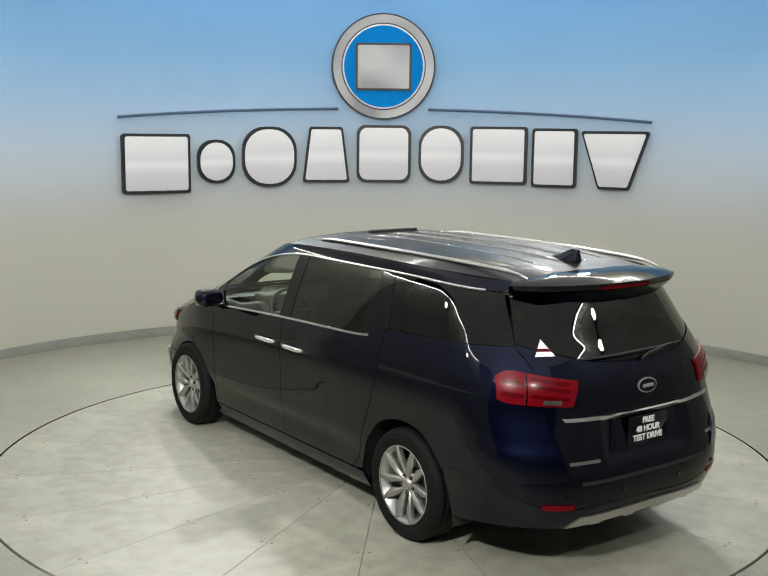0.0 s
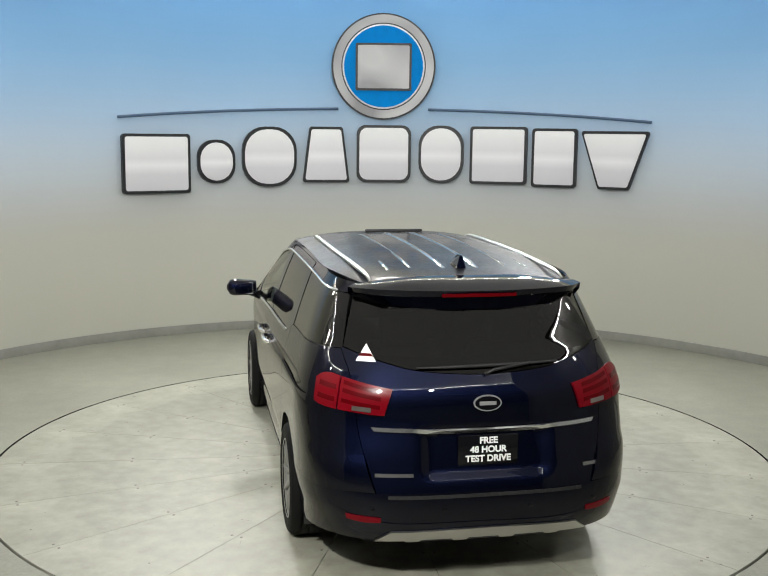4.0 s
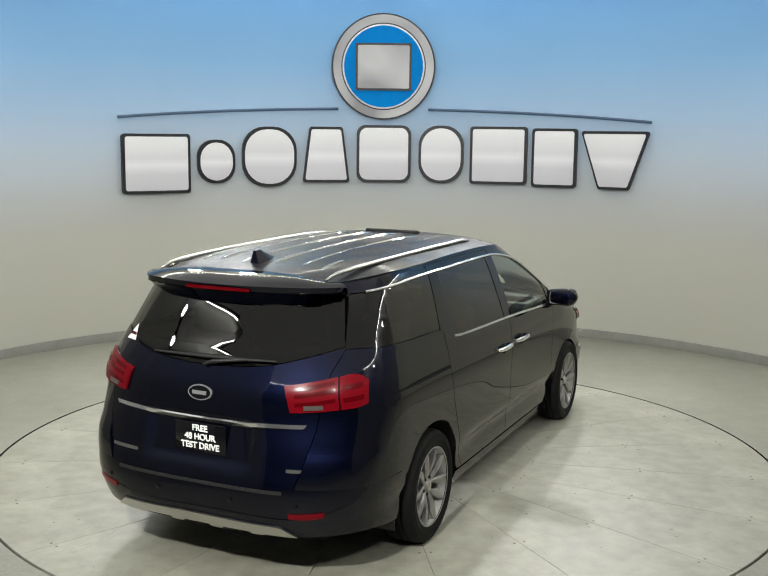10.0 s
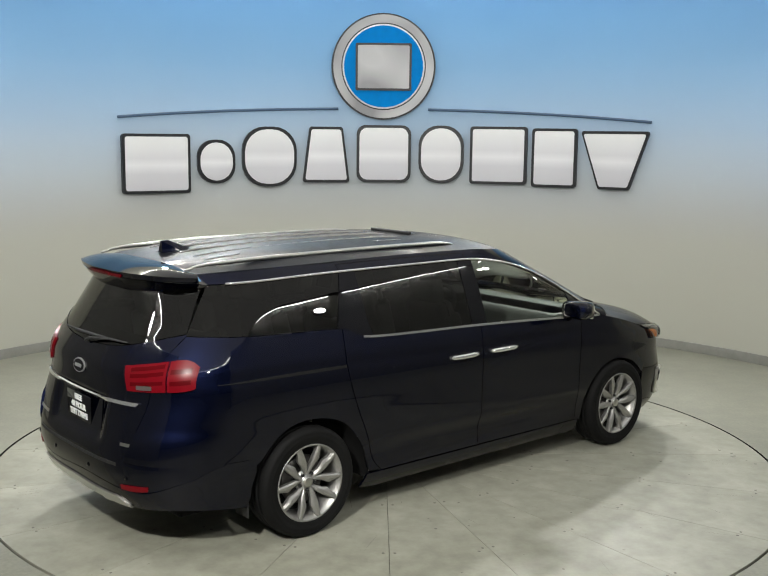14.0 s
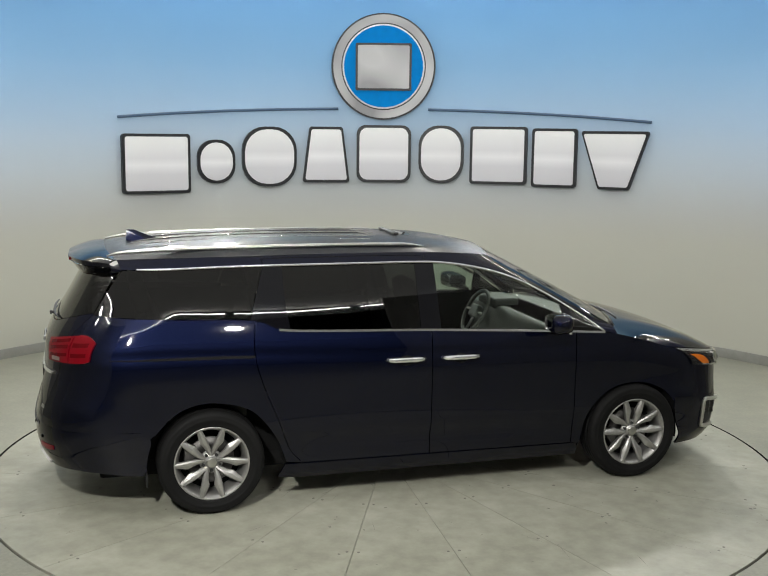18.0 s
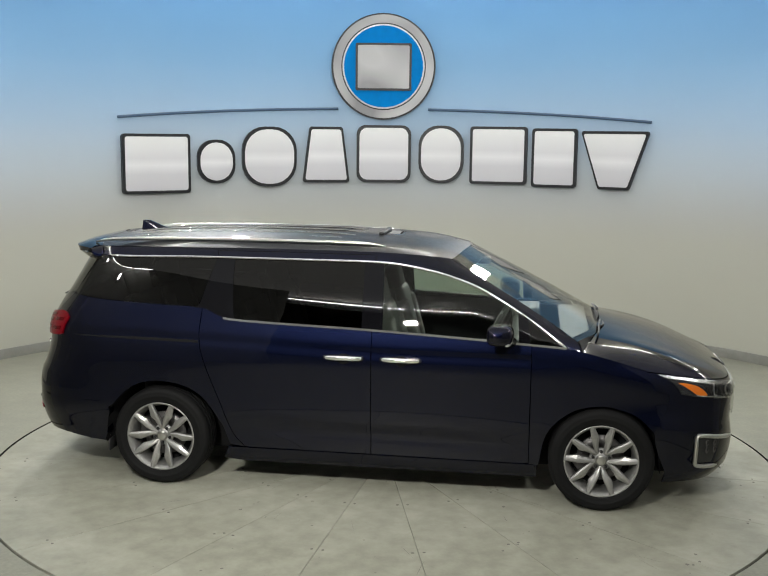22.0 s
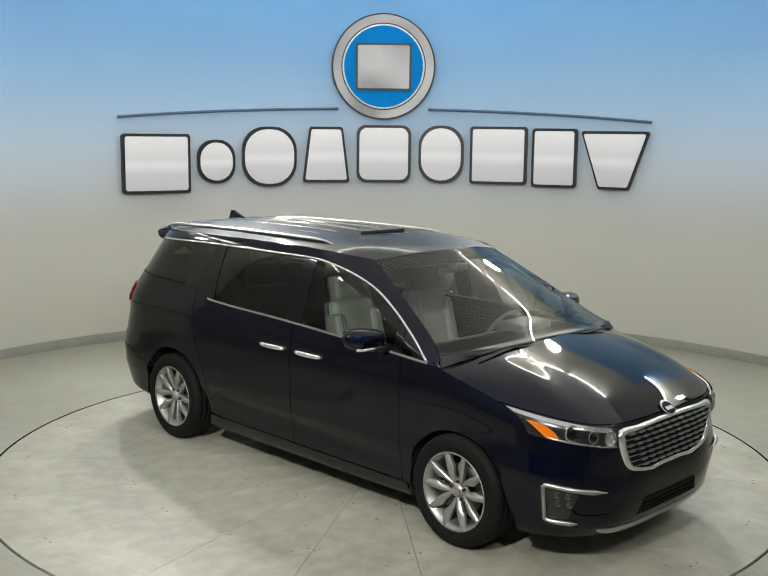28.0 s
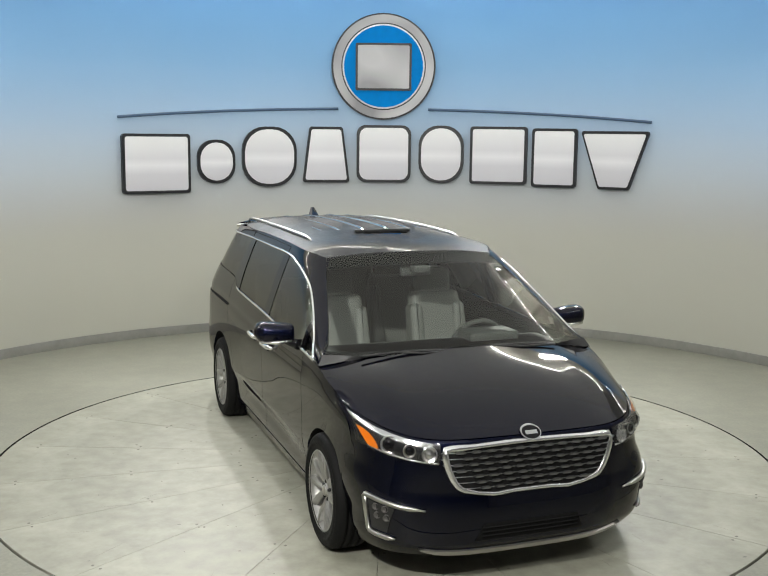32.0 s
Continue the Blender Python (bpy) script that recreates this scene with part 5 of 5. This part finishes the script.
def build_sides(car):
    for sx in (1, -1):
        flip = (lambda g: g) if sx > 0 else mirrored
        for y0, y1 in ((-0.285, -0.015), (0.105, 0.380)):
            z = 0.975
            cup = [(y0 + 0.06, z - 0.022), (y1 - 0.06, z - 0.022)]
            pts = [(side(y0, z) - 0.004, y0, z), (side(y0 + 0.02, z) + 0.022, y0 + 0.022, z + 0.002)]
            pts += [(side(y, z) + 0.034, y, z + 0.004) for y in np.linspace(y0 + 0.07, y1 - 0.07, 5)]
            pts += [(side(y1 - 0.02, z) + 0.022, y1 - 0.022, z + 0.002), (side(y1, z) - 0.004, y1, z)]
            h = part("door_handle", flip(tube(pts, [0.010, 0.013, 0.015, 0.015, 0.015, 0.015, 0.015, 0.013, 0.010], 8, 1.2)), CHROME, car, "chrome door handle")
            mid = (y0 + y1) / 2
            # flat patch on the door, the recess's shade put into its colour
            part("handle_cup", flip(sheet(smooth((mid - 0.055, z - 0.02), (mid, z - 0.045), (mid + 0.055, z - 0.02)), straight((mid + 0.055, z - 0.02), (mid + 0.05, z + 0.012)), smooth((mid - 0.05, z + 0.012), (mid, z + 0.028), (mid + 0.05, z + 0.012)), straight((mid - 0.055, z - 0.02), (mid - 0.05, z + 0.012)), 8, 4, on_side, rim=0, lift=0.003)), SHADE, h, "dark patch for the shaded finger recess")
        # door mirror
        v, f = [], []
        rows, n = 9, 16
        for i in range(rows + 1):
            t = i / rows
            x = 0.975 + 0.245 * t
            s = (0.72 + 0.28 * math.sin(math.pi * (0.1 + 0.6 * t))) * (1 - 0.75 * smoothstep(0.80, 1.0, t) ** 2)
            for k in range(n):
                a = 2 * math.pi * k / n
                ca, sa = math.copysign(abs(math.cos(a)) ** 0.65, math.cos(a)), math.copysign(abs(math.sin(a)) ** 0.65, math.sin(a))
                v.append((x, 0.915 + (0.100 if ca > 0 else 0.070) * s * ca - 0.03 * t, 1.198 + 0.068 * s * sa + 0.008 * t))
        for i in range(rows):
            for k in range(n):
                q = (k + 1) % n
                f.append((i * n + k, i * n + q, (i + 1) * n + q, (i + 1) * n + k))
        f += [tuple(range(n))[::-1], tuple(rows * n + k for k in range(n))]
        mr = part("door_mirror", flip((v, f)), PAINT, car, "blue door mirror with a chrome strip")
        part("mirror_strip", flip(tube([(0.990, 0.975, 1.150), (1.08, 0.985, 1.146), (1.185, 0.955, 1.152)], 0.013, 6)), CHROME, mr, "chrome strip under the mirror")
        part("mirror_glass", flip(block(0.15, 0.006, 0.095, 0.02, 2, (1.080, 0.860, 1.200))), CHROME, mr, "silvered mirror glass")
        part("mirror_arm", flip(tube([(0.93, 0.98, 1.120), (0.985, 0.96, 1.135), (1.03, 0.93, 1.150)], [0.04, 0.028, 0.022], 8)), GLOSS_BLACK, mr, "gloss black mirror foot")
        # wheel wells and flaps
        rear_arch = [(-1.892, 0.270), (-1.876, 0.36), (-1.854, 0.48), (-1.841, 0.54), (-1.67, 0.703), (-1.454, 0.752), (-1.206, 0.689), (-1.043, 0.501), (-0.965, 0.31), (-0.955, 0.25)]
        front_arch = [(1.168, 0.22), (1.18, 0.28), (1.233, 0.52), (1.394, 0.675), (1.594, 0.718), (1.80, 0.668), (1.925, 0.56), (1.965, 0.40), (1.985, 0.26)]
        for yc, path in ((1.597, front_arch), (-1.463, rear_arch)):
            v, f = [], []
            line = even(smooth(*path), 36)
            for y, z in line:
                v += [(0.60, y, z), (side(y, z) - 0.005, y, z)]
            n = len(line) - 1
            f = [(2 * k, 2 * k + 2, 2 * k + 3, 2 * k + 1) for k in range(n)]
            b = len(v)
            v.append((0.60, yc, 0.30))
            f += [(b, 2 * k + 2, 2 * k) for k in range(n)]
            part("wheel_well", flip((v, f)), SHADE, car, "black wheel well lining")
        for y in (1.165, -1.875):
            part("mud_flap", flip(block(0.14, 0.012, 0.09, 0.005, 1, (0.835, y, 0.245))), BLACK, car, "black mud flap")


def build_wheel(car, x, y):
    wheel = empty("wheel")
    wheel.parent = car
    wheel["label"] = "silver ten-spoke alloy wheel with black tyre"
    R = 0.350
    prof = [(0.232, -0.105), (0.262, -0.117), (0.300, -0.121), (0.330, -0.110), (0.345, -0.088), (R, -0.070), (R, -0.052), (0.338, -0.050), (0.338, -0.044), (R, -0.042), (R, -0.005), (0.338, -0.003), (0.338, 0.003), (R, 0.005), (R, 0.042), (0.338, 0.044), (0.338, 0.050), (R, 0.052), (R, 0.070),
            (0.346, 0.088), (0.334, 0.108), (0.316, 0.1175), (0.313, 0.1165), (0.300, 0.121), (0.285, 0.1215), (0.283, 0.1195), (0.262, 0.118), (0.246, 0.112), (0.240, 0.10)]
    part("tyre", lathe(prof, 64, "x"), RUBBER, wheel, "black tyre")
    part("rim", lathe([(0.236, -0.10), (0.222, -0.09), (0.205, -0.04), (0.208, 0.04), (0.222, 0.082), (0.232, 0.094), (0.2435, 0.106), (0.247, 0.112), (0.2435, 0.115), (0.236, 0.112)], 64, "x"), ALLOY, wheel, "silver rim")
    part("brake_disc", lathe([(0.001, 0.0), (0.07, 0.012), (0.075, 0.018), (0.155, 0.018), (0.157, 0.006), (0.001, 0.004)], 40, "x"), STEEL, wheel, "steel brake disc")
    part("wheel_back", lathe([(0.001, -0.03), (0.206, -0.03)], 32, "x"), SHADE, wheel)
    caliper = block(0.05, 0.075, 0.15, 0.012, 2, (0.02, -0.135, 0.03))
    part("caliper", caliper, STEEL, wheel, "grey brake caliper")
    # leaf-shaped spokes in five pairs: distance out, angle off the pair's middle, half widths inside and outside, height
    st = [(0.038, 7.0, 0.009, 0.012, 0.074), (0.062, 10.5, 0.012, 0.015, 0.082), (0.090, 13.2, 0.016, 0.018, 0.091), (0.118, 15.6, 0.019, 0.022, 0.098), (0.143, 17.2, 0.020, 0.031, 0.103), (0.158, 17.8, 0.020, 0.033, 0.105), (0.180, 18.4, 0.019, 0.027, 0.107), (0.205, 19.0, 0.018, 0.021, 0.108), (0.240, 19.6, 0.018, 0.017, 0.108)]
    for s in (1, -1):
        v, f = [], []
        for r, off, inner, outer, h in st:
            a = radians(off) * s
            across, along = Vector((0, math.cos(a), -math.sin(a))), Vector((0, math.sin(a), math.cos(a))) * r
            for k, dh in ((-inner, -0.034), (-inner, -0.007), (-inner * 0.5, 0.0), (outer * 0.30, -0.002), (outer, -0.013), (outer, -0.034)):
                v.append(along + across * (k * s) + Vector((h + dh, 0, 0)))
        for i in range(len(st) - 1):
            for q in range(5):
                a = i * 6 + q
                f.append((a, a + 1, a + 7, a + 6) if s < 0 else (a, a + 6, a + 7, a + 1))
        me = mesh_of("spoke", v, f, ALLOY, False)
        for k in range(5):
            ob = new("spoke", me)
            ob.parent = wheel
            ob.matrix_basis = pose(0, 0, 0, 72.0 * k, 0, 0)
    part("hub", lathe([(0.078, 0.050), (0.075, 0.064), (0.048, 0.068), (0.040, 0.078), (0.034, 0.084)], 28, "x"), ALLOY, wheel, "silver hub")
    part("hub_cap", lathe([(0.033, 0.084), (0.032, 0.091), (0.026, 0.094), (0.001, 0.095)], 28, "x"), SATIN, wheel, "satin hub cap")
    lug = mesh_of("lug_nut", *lathe([(0.011, 0.058), (0.011, 0.083), (0.008, 0.088), (0.001, 0.088)], 6, "x"), BLACK, False)
    for k in range(5):
        ob = new("lug_nut", lug)
        ob.parent = wheel
        a = radians(72 * k + 36)
        ob.location = (-0.004, 0.056 * math.sin(-a), 0.056 * math.cos(a))
    wheel.matrix_basis = pose(x, y, R, 0, 0, 0 if x > 0 else 180) @ pose(0, 0, 0, 36 if y > 0 else 0, 0, 0)
    return wheel


def build_cabin(car):
    part("floor_pan", block(1.20, 4.3, 0.14, 0.03, 2, (0, -0.02, 0.25)), SHADE, car)
    part("cabin_floor", block(1.16, 3.3, 0.05, 0.02, 1, (0, -0.4, 0.42)), CABIN, car)
    part("headlining", sheet(straight((-0.60, -1.95, 1.60), (0.60, -1.95, 1.60)), straight((0.60, -1.95, 1.60), (0.60, 0.40, 1.61)), straight((-0.60, 0.40, 1.61), (0.60, 0.40, 1.61)), straight((-0.60, -1.95, 1.60), (-0.60, 0.40, 1.61)), 4, 6, None, (0, 0, -1), rim=0), PALE_CABIN, car, "pale headlining")
    dash = part("dashboard", block(1.62, 0.42, 0.30, 0.07, 4, (0, 1.17, 0.96)), CABIN, car, "dark grey dashboard")
    part("dash_top", block(1.58, 0.50, 0.05, 0.02, 3, (0, 1.27, 1.085)), CABIN, dash)
    part("instrument_hood", block(0.36, 0.22, 0.08, 0.03, 3, (-0.38, 1.06, 1.125)), CABIN, dash, "hood over the instruments")
    # steering wheel
    R, r, n, m = 0.185, 0.016, 36, 8
    v, f = [], []
    q = pose(-0.38, 0.86, 1.04, 62, 0, 0)
    for i in range(n):
        a = 2 * math.pi * i / n
        for k in range(m):
            b = 2 * math.pi * k / m
            v.append(q @ Vector(((R + r * math.cos(b)) * math.cos(a), (R + r * math.cos(b)) * math.sin(a), r * math.sin(b))))
    f = [(i * m + k, ((i + 1) % n) * m + k, ((i + 1) % n) * m + (k + 1) % m, i * m + (k + 1) % m) for i in range(n) for k in range(m)]
    sw = part("steering_wheel", (v, f), CABIN, car, "dark steering wheel")
    bm = block(0.15, 0.11, 0.05, 0.02, 3)
    bm.transform(q)
    part("wheel_boss", bm, CABIN, sw)
    for a in (0, 180, 270):
        p = q @ Vector((R * math.cos(radians(a)), R * math.sin(radians(a)), 0))
        part("wheel_spoke", tube([q @ Vector((0, 0, -0.01)), p], 0.015, 6, 0.6), SATIN, sw)
    for x, y, w in ((-0.40, 0.42, 0.52), (0.40, 0.42, 0.52), (-0.42, -0.55, 0.52), (0.42, -0.55, 0.52), (-0.32, -1.45, 0.60), (0.32, -1.45, 0.60)):
        seat = empty("seat")
        seat.parent = car
        seat["label"] = "pale grey leather car seat"
        part("cushion", block(w, 0.54, 0.16, 0.05, 3, (0, 0, 0.62)), LEATHER, seat)
        part("seat_base", block(w * 0.8, 0.42, 0.16, 0.02, 2, (0, 0, 0.48)), CABIN, seat)
        bm = block(w * 0.94, 0.17, 0.64, 0.08, 5, (0, 0, 0.32), 0.82)
        bm.transform(pose(0, -0.24, 0.66, 14, 0, 0))
        back = part("backrest", bm, LEATHER, seat)
        for s in (-1, 1):
            bm = block(0.12, 0.17, 0.50, 0.055, 4, (s * w * 0.34, 0.025, 0.29), 0.85)
            bm.transform(pose(0, -0.24, 0.66, 14, 0, 0))
            part("bolster", bm, LEATHER, back)
        bm = block(0.28, 0.11, 0.19, 0.054, 5, (0, 0, 0.72))
        bm.transform(pose(0, -0.24, 0.66, 14, 0, 0))
        part("headrest", bm, LEATHER, seat)
        seat.matrix_basis = pose(x, y, 0)
    part("console", block(0.22, 0.7, 0.26, 0.04, 3, (0, 0.62, 0.58)), CABIN, car, "dark centre console")
    part("rear_view_mirror", block(0.23, 0.035, 0.065, 0.015, 2, (0, 0.66, 1.53)), CABIN, car, "dark interior mirror")
    part("sensor_pod", block(0.12, 0.10, 0.05, 0.015, 2, (0, 0.74, 1.555)), CABIN, car)


def set_nose(car):
    """Draw the nose in: it is narrower than the waist and sits a touch to the right of the wheels' middle line."""
    for ob in car.children_recursive:
        if ob.type != "MESH" or ob.parent.name.startswith(("wheel", "seat")):
            continue
        for v in ob.data.vertices:
            x, y, z = v.co
            s = smoothstep(1.30, 2.45, y)
            if s > 0:
                low = (1 - smoothstep(0.55, 0.75, z)) * smoothstep(0.62, 0.80, abs(x))
                v.co.x = x * (1 - s * (0.075 - 0.06 * low)) + s * (0.047 - 0.020 * low)
        ob.data.update()


def set_tail(car):
    """Raise the shoulder that the rear quarters carry beside the tailgate's foot."""
    for ob in car.children:
        if ob.name.startswith("quarter_panel"):
            for v in ob.data.vertices:
                x, y, z = v.co
                k = smoothstep(0.815, 0.735, z) * smoothstep(0.56, 0.70, z) * smoothstep(-2.02, -2.26, y)
                v.co.y -= 0.012 * k
                v.co.x += math.copysign(0.006 * k, x)
            ob.data.update()


def build_car():
    car = empty("minivan")
    tagged(car, "midnight blue minivan with silver roof rails parked on the turntable", "car")
    build_body(car)
    build_top(car)
    build_front(car)
    build_rear(car)
    build_sides(car)
    for s in (1, -1):
        build_wheel(car, 0.868 * s, 1.594)
        build_wheel(car, 0.856 * s, -1.463)
    build_cabin(car)
    set_nose(car)
    set_tail(car)
    return car


minivan = build_car()


def motions():
    """The turntable turns evenly, clockwise from above, with the car on it."""
    times = sorted({k * 0.5 for k in range(65)} | {0.1, 0.2, 31.8, 31.9})
    turn = lambda t: pose(0, 0, 0, 0, 0, 35.986 - 6.104 * t)
    walk(turntable, [(t, turn(t)) for t in times])
    walk(minivan, [(t, turn(t) @ Matrix.Translation((0.037, 0, 0.0))) for t in times])


motions()
